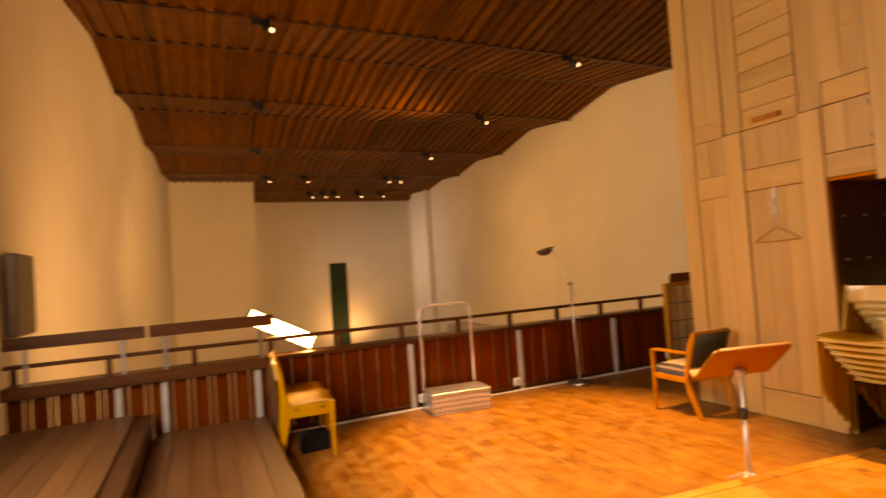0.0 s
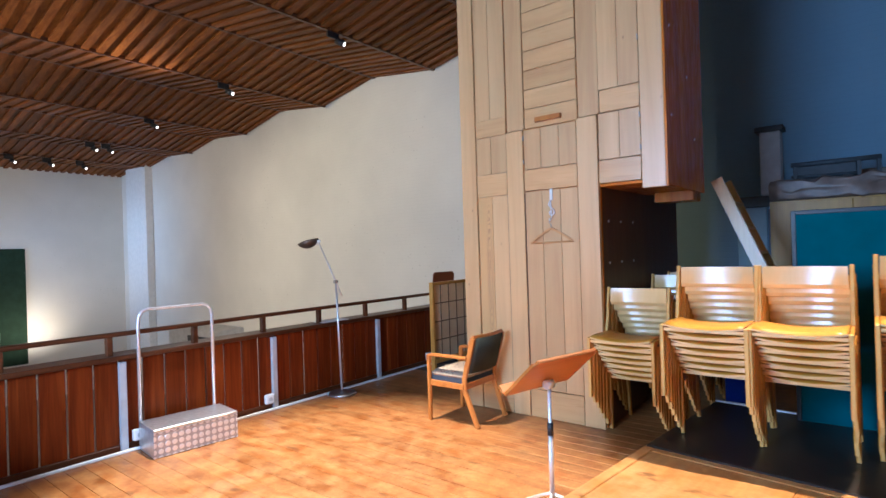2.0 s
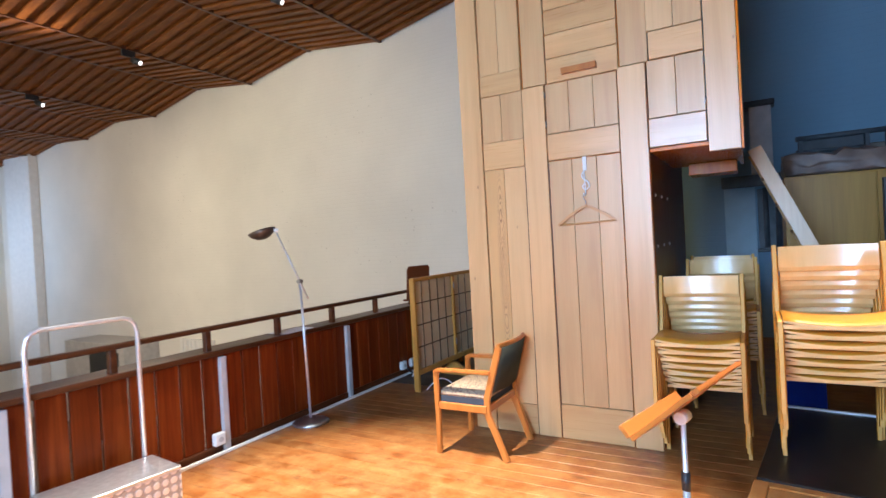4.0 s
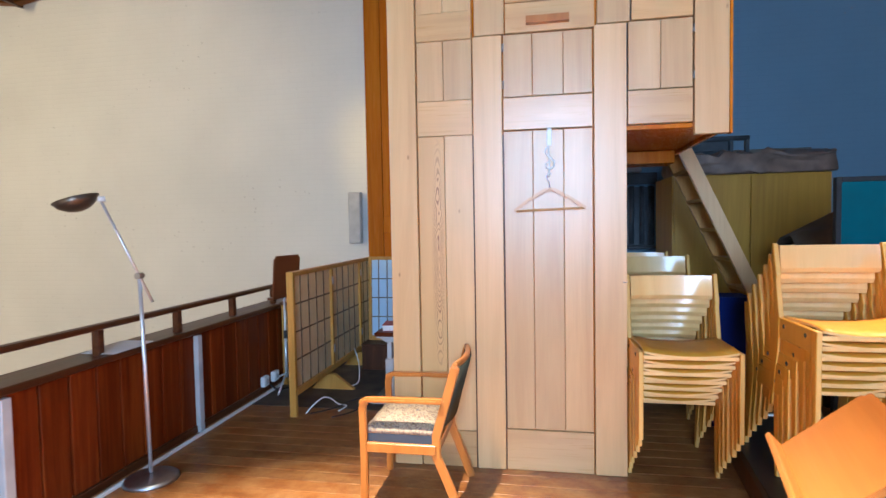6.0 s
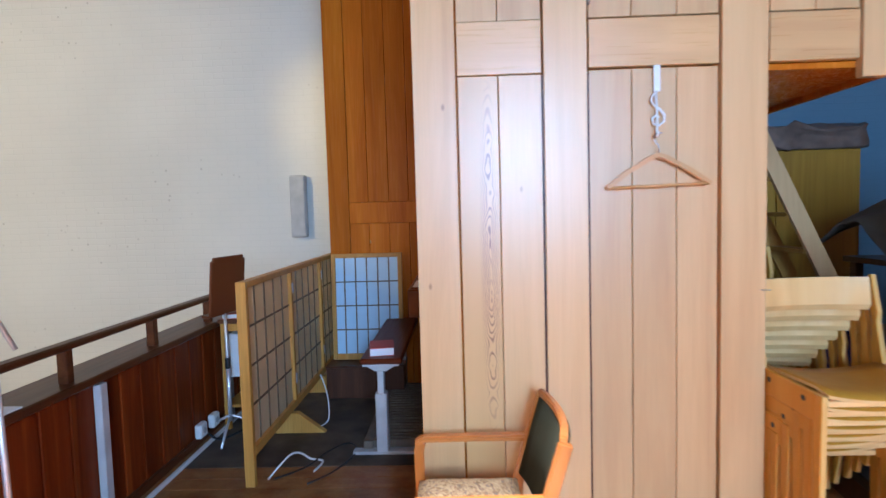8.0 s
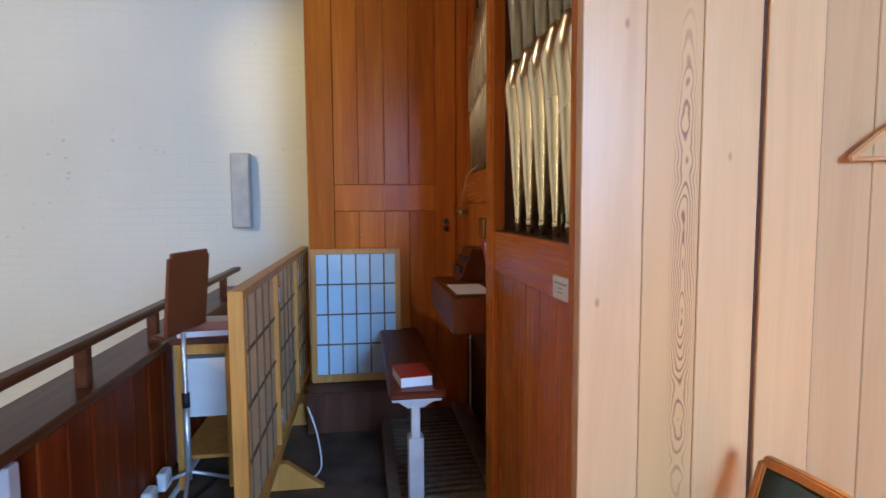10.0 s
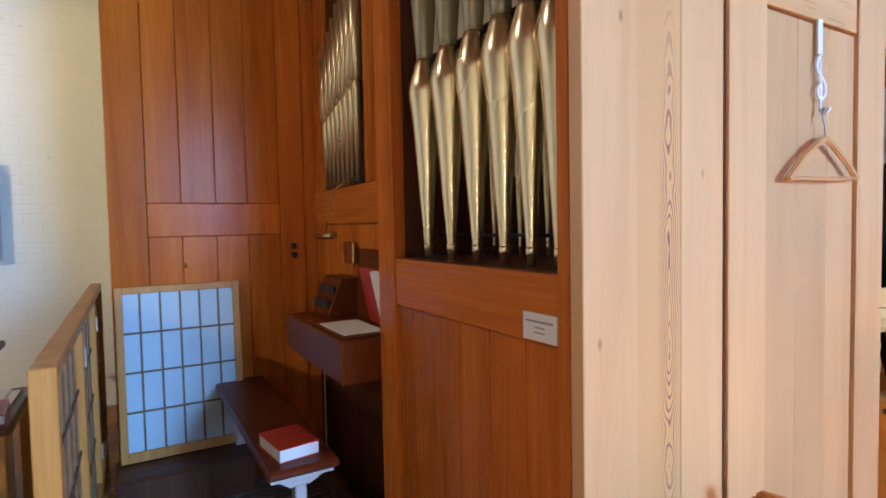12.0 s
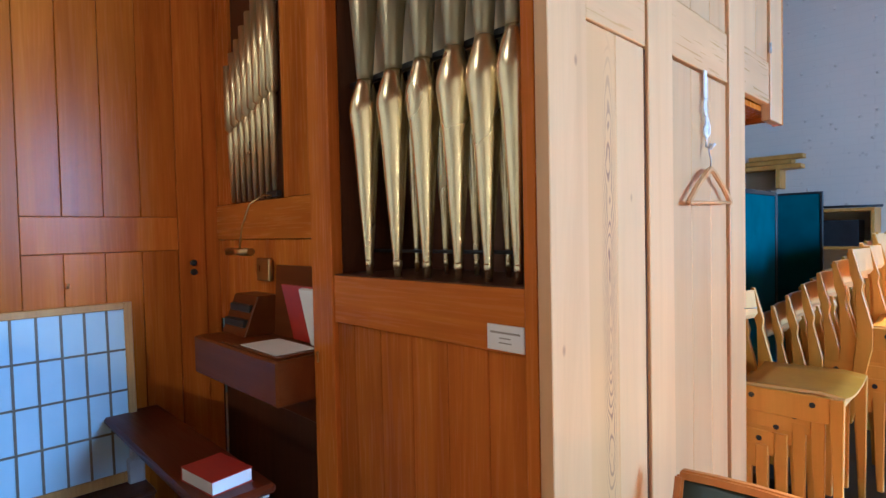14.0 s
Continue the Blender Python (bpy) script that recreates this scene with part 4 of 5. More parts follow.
# front of the top seat, middle, floor, number of chairs
STACKS = [(4.09, 2.485, 0.0, 7), (3.735, 1.835, 0.184, 7), (3.75, 1.345, 0.184, 7), (3.79, 0.76, 0.184, 8), (4.98, 2.40, 0.0, 8), (3.86, 0.12, 0.184, 8), (5.55, 2.42, 0.0, 8)]
first = True
for fx, fy, fz, n in STACKS:
    for k in range(n):
        m = pose(fx + STEP_X * (n - 1 - k) + 0.003 * math.sin(7 * k + fy), fy + 0.004 * math.sin(5 * k + fx), fz + STEP_Z * k, 0, 0, 0.6 * math.sin(3 * k + fx))
        if first:
            proto.matrix_basis, first = m, False
        else:
            copy_thing(proto, m)


def armchair(m):
    c = thing("armchair", "orange-brown wooden armchair with a floral cushion and dark back", "chair", m)
    # faces -x in its own frame
    for s in (-1, 1):
        part("front_leg", rounded(bar([(-0.25, s * 0.265, 0.0), (-0.245, s * 0.265, 0.30), (-0.25, s * 0.265, 0.60), (-0.235, s * 0.265, 0.635)], 0.03, 0.042, (0, 1, 0)), 0.006), chair_wood, c)
        part("back_leg", rounded(bar([(0.30, s * 0.24, 0.0), (0.24, s * 0.245, 0.16), (0.17, s * 0.25, 0.33), (0.17, s * 0.25, 0.45), (0.22, s * 0.25, 0.62), (0.285, s * 0.25, 0.84)], 0.028, 0.05, (0, 1, 0)), 0.006), chair_wood, c)
        part("arm", rounded(bar([(-0.265, s * 0.265, 0.625), (-0.23, s * 0.265, 0.645), (0.0, s * 0.265, 0.648), (0.215, s * 0.262, 0.648)], 0.05, 0.026, (0, 1, 0)), 0.008), chair_wood, c)
        part("side_rail", box(-0.23, 0.17, s * 0.262 - 0.012, s * 0.262 + 0.012, 0.345, 0.40, 0.004), chair_wood, c)
    part("front_rail", box(-0.262, -0.238, -0.25, 0.25, 0.345, 0.40, 0.004), chair_wood, c)
    part("back_rail", box(0.16, 0.184, -0.24, 0.24, 0.345, 0.40, 0.004), chair_wood, c)
    part("seat", rounded(box(-0.235, 0.165, -0.245, 0.245, 0.39, 0.445), 0.015), seat_cloth, c, "dark blue upholstered seat")
    bm = bmesh.new()
    bmesh.ops.create_grid(bm, x_segments=10, y_segments=10, size=0.5)
    top = list(bm.verts)
    for v in top:
        e = max(abs(v.co.x), abs(v.co.y)) * 2
        v.co = Vector((v.co.x * 0.42 - 0.04, v.co.y * 0.49, 0.447 + 0.05 * (1 - e ** 4) + 0.004 * math.sin(23 * v.co.x) * math.cos(19 * v.co.y) + 0.022))
    r = bmesh.ops.extrude_face_region(bm, geom=list(bm.faces))
    for v in (g for g in r["geom"] if isinstance(g, bmesh.types.BMVert)):
        v.co.z = 0.446
    bmesh.ops.recalc_face_normals(bm, faces=list(bm.faces))
    for f in bm.faces:
        f.smooth = True
    part("cushion", bm, cushion_mat, c, "cream floral seat cushion")
    bm = bmesh.new()
    rings = []
    for j in range(9):
        v = -1 + j / 4
        bow = 0.035 * (1 - v * v)
        rings.append([bm.verts.new((x + bow, v * 0.236, z)) for x, z in ((0.175, 0.50), (0.21, 0.495), (0.30, 0.83), (0.27, 0.84))])
    for a, b in zip(rings, rings[1:]):
        for k in range(4):
            f = bm.faces.new((a[k], a[(k + 1) % 4], b[(k + 1) % 4], b[k]))
            f.smooth = k in (1, 3)
    bm.faces.new(rings[0]), bm.faces.new(rings[-1][::-1])
    bmesh.ops.recalc_face_normals(bm, faces=list(bm.faces))
    part("backrest", bm, back_cloth, c, "dark grey-green upholstered back")
    part("top_rail", rounded(bar([(0.277 + 0.035 * (1 - v * v), v * 0.25, 0.845) for v in (-1, -0.6, -0.2, 0.2, 0.6, 1)], 0.028, 0.034, (1, 0, 0.0)), 0.006), chair_wood, c)
    return c


armchair(pose(4.09, 3.895, 0, 0, 0, -90) @ Matrix.Scale(0.9, 4))


def music_stand(m, tilt, label, board, w=0.5, h=0.34, tall=0.80, off=(0.025, 0.015)):
    s = thing("music_stand", label, "music stand", m)
    part("pole", tube([(0, 0, 0.13), (0, 0, tall)], 0.010, 12), chrome, s)
    part("sleeve", tube([(0, 0, 0.10), (0, 0, 0.48)], 0.014, 12), chrome, s)
    part("collar", tube([(0, 0, 0.46), (0, 0, 0.53)], 0.017, 12), black_paint, s)
    for a in (20, 140, 260):
        ca, sa = math.cos(radians(a)), math.sin(radians(a))
        part("leg", tube([(0, 0, 0.14), (0.10 * ca, 0.10 * sa, 0.09), (0.24 * ca, 0.24 * sa, 0.012)], 0.009, 8), chrome, s)
    part("joint", tube([(-0.03, 0, tall), (0.03, 0, tall)], 0.024, 14), chrome, s)
    bm = box(-w / 2, w / 2, -0.009, 0.009, -0.12, h - 0.12)
    corners = [e for e in bm.edges if abs(e.verts[0].co.y - e.verts[1].co.y) > 0.01 and e.verts[0].co.z > 0]
    bmesh.ops.bevel(bm, geom=corners, offset=0.022, segments=4, affect="EDGES")
    d = part("desk", rounded(bm, 0.004), board, s, "veneered wooden desk")
    d.matrix_basis = pose(0, off[0], tall + off[1], tilt)
    lip = part("lip", box(-w / 2, w / 2, -0.06, -0.009, -0.13, -0.112, 0.003), board, d)
    return s


music_stand(pose(2.881, 2.43, 0, 0, 0, 166), -48, "chrome music stand with a tilted orange-brown wooden desk", desk_wood, 0.52, 0.315, 0.741, (0.0, 0.05))
music_stand(pose(5.80, 5.51, 0, 0, 0, 168.6), -5, "chrome music stand with an upright red-brown wooden desk", stand_wood, 0.36, 0.38, 0.94)


def floor_lamp():
    l = thing("floor_lamp", "grey metal uplighter on a round base with a jointed arm", "lamp", pose(3.997, 5.469, 0))
    part("base", lathe([(0.0, 0.0), (0.15, 0.0), (0.152, 0.012), (0.135, 0.026), (0.06, 0.034), (0.02, 0.05)], 0, 0, 32), steel, l)
    part("pole", tube([(0, 0, 0.03), (-0.06, -0.026, 1.2)], 0.011, 12), chrome, l)
    part("joint", tube([(-0.08, -0.026, 1.203), (-0.04, -0.026, 1.203)], 0.018, 12), steel, l)
    part("arm", tube([(-0.023, -0.073, 1.05), (-0.168, 0.106, 1.63)], 0.008, 10), chrome, l)
    sh = part("shade", lathe([(0.02, -0.012), (0.06, 0.0), (0.10, 0.026), (0.125, 0.062), (0.12, 0.062), (0.096, 0.032), (0.05, 0.008)], 0, 0, 28), bronze, l, "dark bronze dished shade")
    sh.matrix_basis = pose(-0.205, 0.205, 1.578) @ Matrix.Scale(0.92, 4) @ Matrix.Rotation(radians(-17), 4, Vector((0.94, 0.34, 0)))
    part("knuckle", tube([(-0.175, 0.115, 1.63), (-0.15, 0.09, 1.635)], 0.016, 10), white_paint, l)
    return l


floor_lamp()


def step_box():
    """An aluminium step with a hooped grab rail behind it."""
    s = thing("step_stool", "aluminium step with a studded front and a hoop handle", "step", pose(1.98, 5.245, 0, 0, 0, -6))
    part("tread", box(0.0, 0.645, 0.0, 0.35, 0.195, 0.22, 0.004), alloy, s, "grey ribbed tread")
    part("front", box(0.0, 0.645, 0.002, 0.012, 0.005, 0.195, 0.002), stud_mat, s, "studded metal front")
    for x in (0.002, 0.631):
        part("side", box(x, x + 0.012, 0.012, 0.345, 0.0, 0.195, 0.002), alloy, s)
    part("handle", tube([(0.02, 0.365, 0.02), (0.02, 0.365, 1.0), (0.03, 0.365, 1.05), (0.055, 0.365, 1.085), (0.095, 0.365, 1.1), (0.53, 0.365, 1.1), (0.57, 0.365, 1.085), (0.595, 0.365, 1.05), (0.605, 0.365, 1.0), (0.605, 0.365, 0.02)], 0.014, 12), chrome, s, "bent tube hoop handle")
    return s


step_box()

# two of the same chairs stand free under the floodlight
for m, lab in ((pose(0.90, 4.93, 0, 0, 0, 174), "pale beech chair standing alone beside the tiers"), (pose(0.93, 5.40, 0, 0, 0, 176), "pale beech chair standing close to the railing")):
    tagged(copy_thing(proto, m), lab, "chair", "free chairs")
t = thing("cable_bag", "small dark bag with cables under the chair", "bag", pose(0.74, 4.98, 0))
part("body", rounded(box(-0.12, 0.12, -0.08, 0.08, 0, 0.15), 0.03, 3), black_cloth, t)
part("strap", tube([(-0.08, 0, 0.14), (-0.04, 0, 0.21), (0.04, 0, 0.21), (0.08, 0, 0.14)], 0.008, 8), black_cloth, t)

# floodlight clamped behind the railing
t = thing("floodlight", "long glaring floodlight slung askew over the railing", "floodlight", pose(0.62, 5.80, 0.99, 0, 28, 6))
part("housing", box(-0.36, 0.36, 0.0, 0.07, -0.08, 0.08, 0.015), black_paint, t)
part("glass", box(-0.345, 0.345, -0.014, -0.002, -0.07, 0.07, 0.004), flood_glow, t, "glowing front glass")
part("clamp", box(-0.02, 0.02, 0.02, 0.05, -0.25, -0.08, 0.003), steel, t)

# side table with books
t = thing("side_table", "slim wooden trolley table beside the railing", "table", pose(5.885, 5.31, 0))
for x in (0.02, 0.53):
    for y in (0.02, 0.26):
        part("leg", box(x - 0.018, x + 0.018, y - 0.018, y + 0.018, 0, 0.745, 0.003), shoji_wood, t)
part("top", box(-0.01, 0.56, -0.01, 0.29, 0.745, 0.775, 0.004), dark_wood, t)
part("shelf", box(0.0, 0.55, 0.0, 0.28, 0.16, 0.18, 0.003), shoji_wood, t)
part("apron", boxes([(0.038, 0.512, 0.012, 0.028, 0.69, 0.744), (0.012, 0.028, 0.038, 0.242, 0.69, 0.744)], 0.002), shoji_wood, t)
part("bin", rounded(box(0.05, 0.45, 0.05, 0.25, 0.36, 0.66), 0.02, 2), white_paint, t, "white plastic storage bin")
book(pose(6.0, 5.45, 0.776, 0, 0, 6), 0.22, 0.26, 0.035, "book", "red hymn book lying on the trolley")
solid("folded_paper", boxes([(6.12, 6.36, 5.33, 5.54, 0.776, 0.785), (6.15, 6.38, 5.36, 5.57, 0.786, 0.79)], 0.001), paper, "loose white papers on the trolley", "paper")
solid("folded_paper", boxes([(3.98, 4.26, RAIL_Y - 0.03, RAIL_Y + 0.18, 0.756, 0.762), (3.89, 4.11, RAIL_Y - 0.07, RAIL_Y + 0.14, 0.763, 0.766)], 0.0008), paper, "white papers lying on the railing ledge", "paper")
solid("cable", tube(curve([(5.15, 5.03, 0.012), (5.17, 4.98, 0.07), (5.24, 4.93, 0.11), (5.33, 4.90, 0.08), (5.40, 4.86, 0.012), (5.37, 4.78, 0.01), (5.24, 4.80, 0.01)]), 0.006, 8), white_paint, "pale loose cable looped on the floor", "cable")
solid("cable", tube(curve([(5.16, 5.0, 0.01), (5.3, 4.86, 0.01), (5.5, 4.78, 0.01), (5.62, 4.68, 0.01), (5.5, 4.6, 0.01), (5.25, 4.68, 0.01), (5.1, 4.8, 0.01)]), 0.005, 8), black_paint, "black loose cable looped on the floor", "cable")
solid("cable", tube(curve([(5.66, RAIL_Y - 0.06, 0.07), (5.7, RAIL_Y - 0.12, 0.015), (5.85, RAIL_Y - 0.2, 0.01), (6.05, RAIL_Y - 0.25, 0.01)]), 0.008, 8), black_paint, "black cable running from the sockets", "cable")
solid("cable", tube(curve([(6.15, 4.98, 0.30), (6.12, 4.93, 0.16), (6.02, 4.9, 0.02), (5.9, 4.93, 0.01)]), 0.005, 8), white_paint, "white cable hanging from the paper screen", "cable")

# hanger and its clef-shaped hook on the organ's side
t = thing("clef_hook", "white metal hook shaped like a treble clef", "hook", pose(FACE - 0.012, 3.165, 0))
part("strip", box(-0.004, 0.002, -0.013, 0.013, 1.90, 2.0, 0.001), white_paint, t)
curl = [(0.0, 1.90), (0.018, 1.885), (0.024, 1.865), (0.012, 1.845), (-0.01, 1.83), (-0.026, 1.81), (-0.026, 1.785), (-0.008, 1.77), (0.014, 1.775), (0.02, 1.795), (0.008, 1.808), (-0.006, 1.80)]
part("curl", tube([(-0.004, y, z) for y, z in curl], 0.005, 8), white_paint, t)
part("stem", tube([(-0.004, 0.006, 1.89), (-0.004, 0.0, 1.80), (-0.004, 0.002, 1.735), (-0.02, 0.006, 1.725), (-0.035, 0.008, 1.74)], 0.005, 8), white_paint, t)
t = thing("coat_hanger", "pale wooden coat hanger on the clef hook", "hanger", pose(FACE - 0.03, 3.165, 0))
part("hook", tube([(0.0, 0.0, 1.655), (0, 0, 1.69), (0, 0.012, 1.705), (0, 0.018, 1.725), (0, 0.006, 1.742), (0, -0.012, 1.738)], 0.0025, 8), steel, t)
part("shoulder_bar", rounded(bar([(0, 0.20, 1.53), (0, 0.12, 1.592), (0, 0.03, 1.645), (0, 0, 1.655), (0, -0.03, 1.645), (0, -0.12, 1.595), (0, -0.20, 1.54)], 0.014, 0.02, (1, 0, 0)), 0.004), hanger_wood, t)
part("bar", tube([(0, 0.195, 1.533), (0, -0.195, 1.543)], 0.006, 8), hanger_wood, t)

# ---- store behind the organ ----
t = thing("ladder", "steep pale wooden ladder up to the organ loft", "ladder")
lo, hi = Vector((5.55, 1.25, 0.0)), Vector((5.75, 2.14, 2.08))
for dx in (0.0, 0.42):
    d = Vector((dx, 0, 0))
    part("stringer", bar([lo + d, hi + d], 0.028, 0.10, (1, 0, 0)), shoji_wood if dx else pine, t)
for i in range(1, 9):
    p = lo.lerp(hi, i / 9)
    part("tread", box(p.x + 0.012, p.x + 0.41, p.y - 0.06, p.y + 0.06, p.z - 0.012, p.z + 0.012), shoji_wood, t)
t = thing("cupboard", "plain yellow-brown plywood cupboard behind the ladder", "cupboard")
part("body", box(7.12, 7.9, 0.42, 1.89, 0, 1.92, 0.004), yellow_wood, t)
part("door", box(7.098, 7.118, 0.44, 1.15, 0.06, 1.90, 0.003), yellow_wood, t)
part("door", box(7.098, 7.118, 1.16, 1.87, 0.06, 1.90, 0.003), yellow_wood, t)
bm = box(7.07, 7.56, 0.40, 1.88, 1.922, 2.13)
bmesh.ops.subdivide_edges(bm, edges=list(bm.edges), cuts=14, use_grid_fill=True)
for v in bm.verts:
    if v.co.z > 1.94:
        v.co += Vector((0.03, 0.03, 0.07)) * noise.noise(v.co * 7) + Vector((0.02, 0, 0.03)) * noise.noise(v.co * 19)
for f in bm.faces:
    f.smooth = True
solid("covered_parcel", bm, film, "parcel under crumpled brownish film on the cupboard", "bundle")
t = thing("folded_rack", "dark folded metal rack standing on the cupboard", "rack", pose(7.72, 1.70, 1.92, 0, 0, 10))
part("rail", tube([(0.0, 0.04, 0.44), (0.0, -0.80, 0.46)], 0.028, 8), store_dark, t)
part("rail", tube([(0.0, 0.04, 0.30), (0.0, -0.62, 0.30)], 0.018, 8), store_dark, t)
for y in (0.0, -0.60, -0.78):
    part("post", box(-0.02, 0.02, y - 0.02, y + 0.02, 0.0, 0.47, 0.003), store_dark, t)
part("panel", box(0.02, 0.035, -0.58, -0.02, 0.05, 0.43, 0.003), store_dark, t)
for y0, y1, x, zt, lab in ((0.55, 1.475, 4.86, 1.705, "teal fabric partition screen in a dark frame"),):
    t = thing("partition_screen", lab, "screen", None, "partition screens")
    part("frame", boxes([(x, x + 0.04, y0, y0 + 0.03, 0, zt), (x, x + 0.04, y1 - 0.03, y1, 0, zt), (x, x + 0.04, y0 + 0.03, y1 - 0.03, zt - 0.03, zt), (x, x + 0.04, y0 + 0.03, y1 - 0.03, 0.1, 0.13)], 0.003), black_paint, t)
    part("fabric", box(x + 0.008, x + 0.03, y0 + 0.03, y1 - 0.03, 0.13, zt - 0.03), teal_cloth, t)
for x0, x1, y, zt in ((4.74, 5.09, -0.33, 1.74), (5.10, 5.75, -0.22, 1.77)):
    t = thing("partition_screen", "teal fabric partition screen standing near the back wall", "screen", None, "partition screens")
    part("frame", boxes([(x0, x0 + 0.02, y, y + 0.035, 0, zt), (x1 - 0.02, x1, y, y + 0.035, 0, zt), (x0 + 0.02, x1 - 0.02, y, y + 0.035, zt - 0.02, zt)], 0.003), black_paint, t)
    part("fabric", box(x0 + 0.02, x1 - 0.02, y + 0.006, y + 0.03, 0.08, zt - 0.02), teal_cloth, t)
t = thing("plank_pile", "short brown planks laid on brackets at the back wall", "planks")
for k, (x0, x1, z) in enumerate(((5.12, 5.75, 2.05), (5.2, 5.8, 2.10), (5.1, 5.6, 2.15))):
    part("plank", box(x0, x1, SOUTH + 0.02 + 0.02 * k, SOUTH + 0.2, z, z + 0.045, 0.003), shoji_wood, t)
part("bracket", box(5.3, 5.34, SOUTH + 0.002, SOUTH + 0.22, 1.85, 2.05, 0.003), shoji_wood, t)
t = thing("storage_shelf", "brown wooden shelf unit with a black box at the back wall", "shelf")
part("top", box(4.5, 5.0, SOUTH + 0.02, SOUTH + 0.4, 1.58, 1.61, 0.003), shoji_wood, t)
for x in (4.5, 4.97):
    part("side", box(x, x + 0.03, SOUTH + 0.02, SOUTH + 0.4, 0, 1.58, 0.003), shoji_wood, t)
part("shelf", box(4.53, 4.97, SOUTH + 0.02, SOUTH + 0.4, 1.22, 1.25, 0.003), shoji_wood, t)
solid("black_box", rounded(box(4.62, 4.92, SOUTH + 0.06, SOUTH + 0.38, 1.252, 1.50), 0.01), black_paint, "black equipment box on the shelf", "box")
solid("rod", tube([(4.45, SOUTH + 0.3, 1.625), (5.0, SOUTH + 0.32, 1.63)], 0.012, 8), black_paint, "dark rod lying on the shelf", "rod")
bm = bmesh.new()
bmesh.ops.create_grid(bm, x_segments=24, y_segments=16, size=0.5)
for v in bm.verts:
    u, k = v.co.x + 0.5, v.co.y + 0.5
    v.co = Vector((5.75 + 0.65 * k, 1.25 - 1.15 * u, 1.12 + 0.62 * u + 0.2 * math.sin(3.0 * k) * (1 - 0.4 * u) + 0.05 * noise.noise(Vector((u * 5, k * 4, 0)))))
bmesh.ops.solidify(bm, geom=list(bm.faces), thickness=0.012)
for f in bm.faces:
    f.smooth = True
solid("dust_cover", bm, tarp, "sagging grey-brown dust cover over stored furniture", "cover")
t = thing("stored_table", "dark table stored beneath the dust cover", "table")
part("top", box(5.8, 6.35, 0.05, 1.1, 1.02, 1.06, 0.004), dark_wood, t)
for x in (5.85, 6.3):
    for y in (0.12, 1.03):
        part("leg", box(x - 0.03, x + 0.03, y - 0.03, y + 0.03, 0, 1.02, 0.003), dark_wood, t)
t = thing("porch", "grey boxed porch against the nave wall", "porch")
part("body", box(7.9, 8.795, 15.3, 18.0, -3.2, -0.55, 0.01), grey_paint, t)
part("door", box(7.88, 7.898, 15.5, 16.8, -3.0, -0.75, 0.005), black_paint, t)
t = thing("radiator", "pale ribbed radiator on the nave wall", "radiator")
for k in range(8):
    part("rib", box(8.68, 8.79, 13.1 + 0.15 * k, 13.22 + 0.15 * k, -1.6, -0.5, 0.01), white_paint, t)
t = thing("blue_bag", "deep blue cloth bag between the chair stacks", "bag", pose(5.42, 1.9, 0))
part("body", rounded(box(-0.12, 0.14, -0.13, 0.13, 0, 0.92), 0.05, 3), blue_cloth, t)
t = thing("wall_column", "grey stub pipe casing with a dark cap on the wall", "casing")
part("shaft", box(8.55, 8.795, 1.93, 2.17, 2.1, 2.94, 0.01), grey_paint, t)
part("cap", box(8.51, 8.796, 1.89, 2.22, 2.94, 3.01, 0.01), black_paint, t)
t = thing("timber_ledge", "dusty timber ledge along the back wall", "ledge")
part("beam", box(8.45, 8.795, 0.0, 1.6, 2.05, 2.32, 0.01), tarp, t)

# ---- nave things ----
solid("wall_panel", box(EAST - 0.03, EAST - 0.003, 2.14, 2.50, 0.5, 1.95, 0.004), pale_blue, "pale blue-grey flat panel on the store wall", "panel")
t = thing("pipe_duct", "dark casing of upright pipes on the store wall", "casing")
part("casing", box(EAST - 0.06, EAST - 0.003, 1.74, 2.12, 1.15, 1.92, 0.006), store_dark, t)
for y in (1.80, 1.90, 2.03):
    part("pipe", tube([(EAST - 0.09, y, 1.17), (EAST - 0.09, y, 1.93)], 0.03, 12), store_dark, t)
part("shelf", box(EAST - 0.14, EAST - 0.003, 1.72, 2.14, 1.11, 1.148, 0.004), black_paint, t)
part("head", box(EAST - 0.14, EAST - 0.003, 1.72, 2.52, 1.955, 2.10, 0.006), store_dark, t)
t = thing("wall_loudspeaker", "narrow grey column loudspeaker on the white wall", "loudspeaker")
part("body", box(8.70, 8.795, 5.75, 5.94, 1.22, 1.96, 0.012), grey_paint, t)
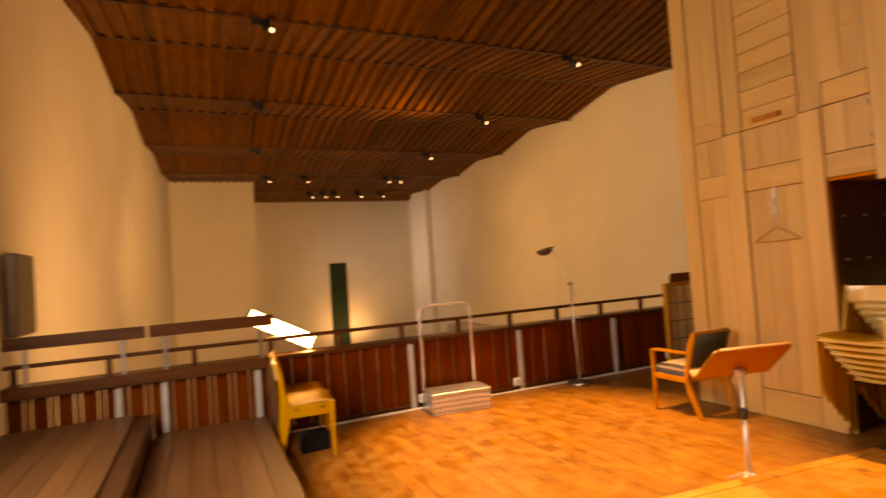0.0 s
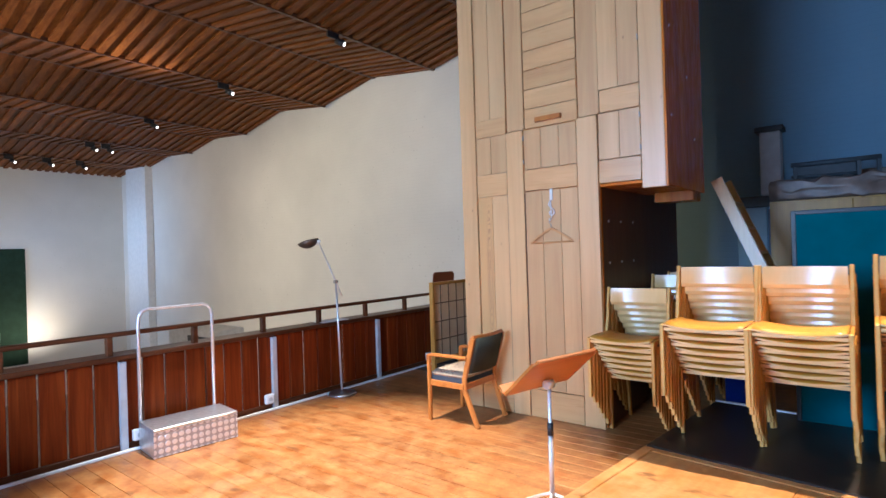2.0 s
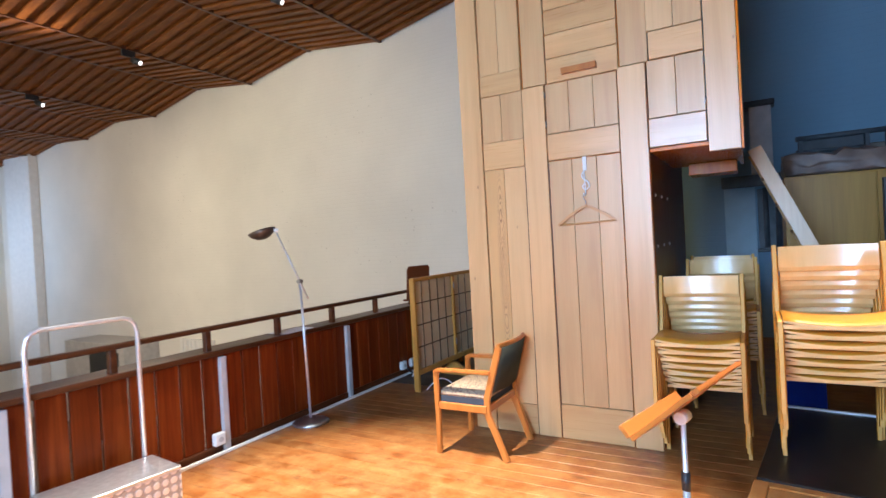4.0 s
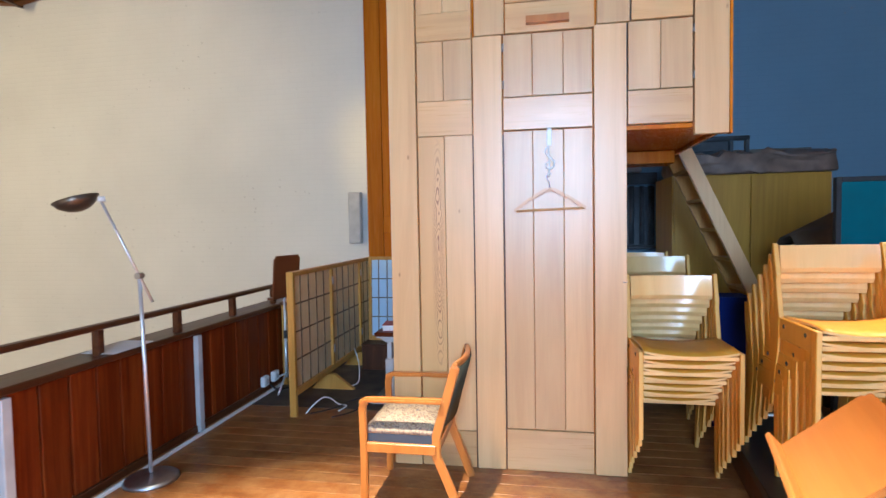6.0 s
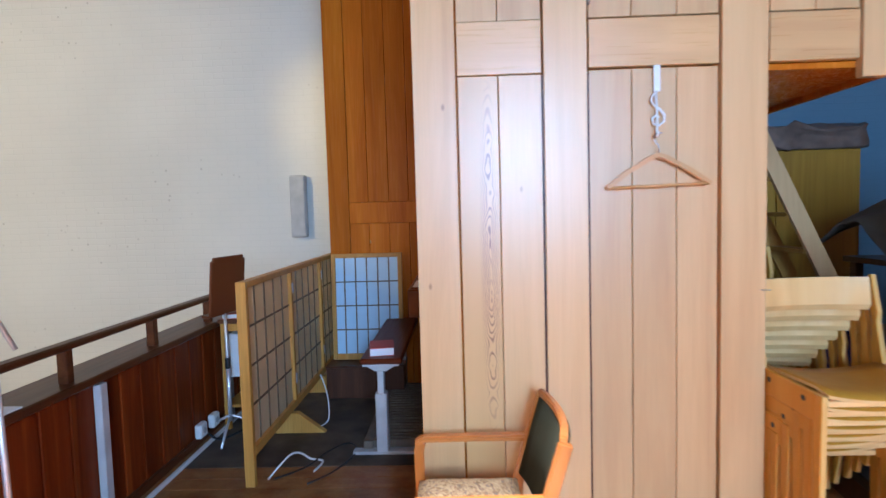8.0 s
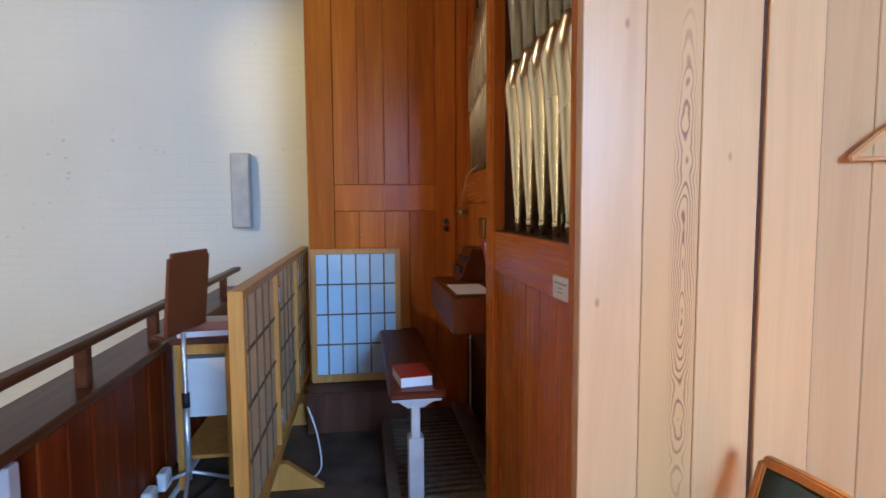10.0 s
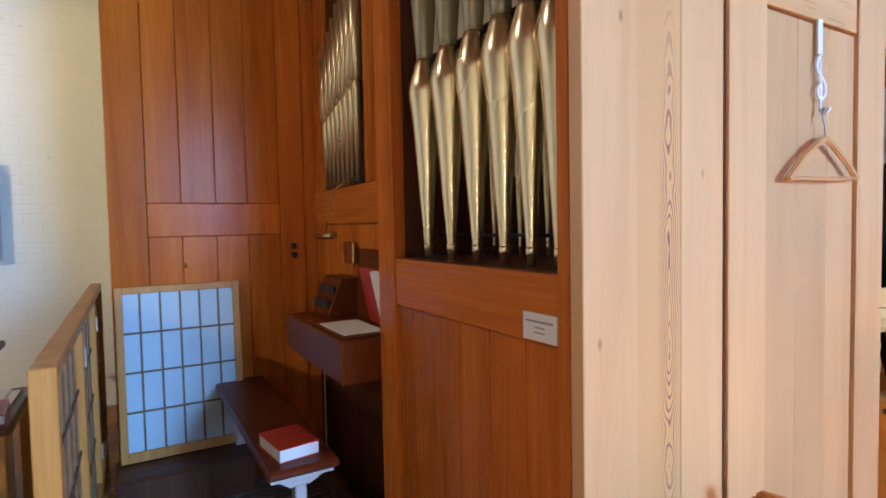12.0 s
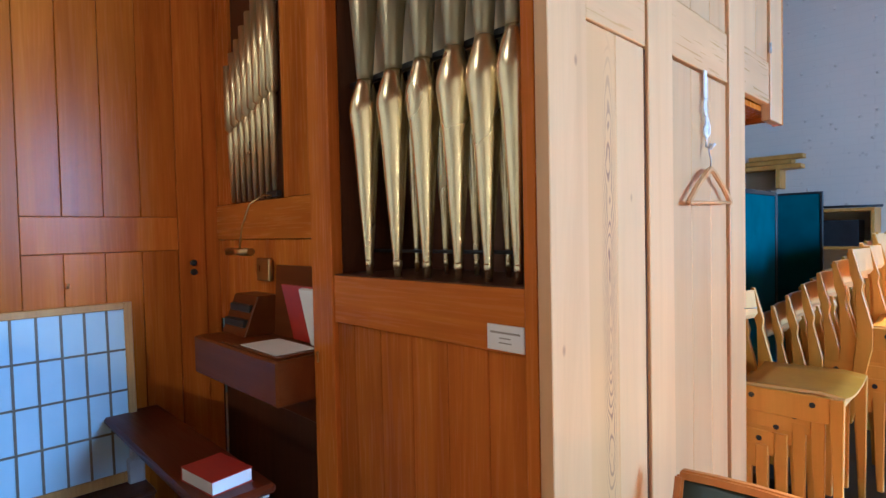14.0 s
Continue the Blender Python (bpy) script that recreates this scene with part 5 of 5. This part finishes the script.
part("grille", box(8.692, 8.70, 5.765, 5.925, 1.24, 1.94, 0.003), grey_paint, t)
t = thing("wall_loudspeaker", "narrow dark column loudspeaker on the lit wall", "loudspeaker")
part("body", box(-1.64, -1.55, 5.90, 6.46, 1.15, 1.88, 0.012), bronze, t)
solid("wall_hanging", box(4.96, 5.70, FAR - 0.05, FAR - 0.01, -1.9, 1.99, 0.004), green_hanging, "long dark green hanging on the far wall", "hanging")
structure("pilaster", box(8.55, 8.798, 20.9, 22.5, -3.2, 4.9, 0.01), white_paint, "pale upright pilaster catching daylight")


def ceiling_spot(x, y, z, lit):
    s = thing("ceiling_spot", "small black ceiling spotlight with a bright lens" if lit else "small black ceiling spotlight, unlit", "spotlight", pose(x, y, z), "ceiling spots")
    part("bracket", box(-0.12, 0.12, -0.02, 0.02, 0.0, 0.14, 0.004), black_paint, s)
    part("can", tube([(0.06, -0.02, -0.03), (0.12, -0.14, -0.10)], 0.055, 14), black_paint, s)
    if lit:
        part("lens", tube([(0.122, -0.143, -0.102), (0.126, -0.15, -0.106)], 0.032, 14), lamp_white, s, "glowing lens")
    return s


for x, y, z, lit in ((6.15, 7.95, 5.08, 1), (6.15, 11.4, 4.96, 1), (6.15, 14.85, 4.84, 1), (0.85, 7.95, 5.08, 1), (1.1, 11.4, 4.96, 0), (1.35, 14.85, 4.84, 0), (2.5, 4.5, 5.2, 1), (1.9, 18.0, 4.68, 1), (3.1, 18.0, 4.68, 1), (5.9, 18.0, 4.68, 1), (6.3, 18.0, 4.68, 1), (3.8, 20.95, 4.6, 1), (4.3, 20.95, 4.6, 1), (4.75, 20.95, 4.6, 1), (5.7, 20.95, 4.6, 1), (6.6, 20.95, 4.6, 1)):
    ceiling_spot(x, y, z, lit)

# ---- floor boards last ----
me = mesh_of("floorboard", box(0, 0.1175, SOUTH, 5.80, -0.026, 0, 0.002), floor_wood)
floor = bpy.data.objects["floor"]
for i in range(int((EAST - 0.43) / 0.119)):
    piece("floorboard", me, floor, (0.43 + 0.119 * i, 0, 0.0))
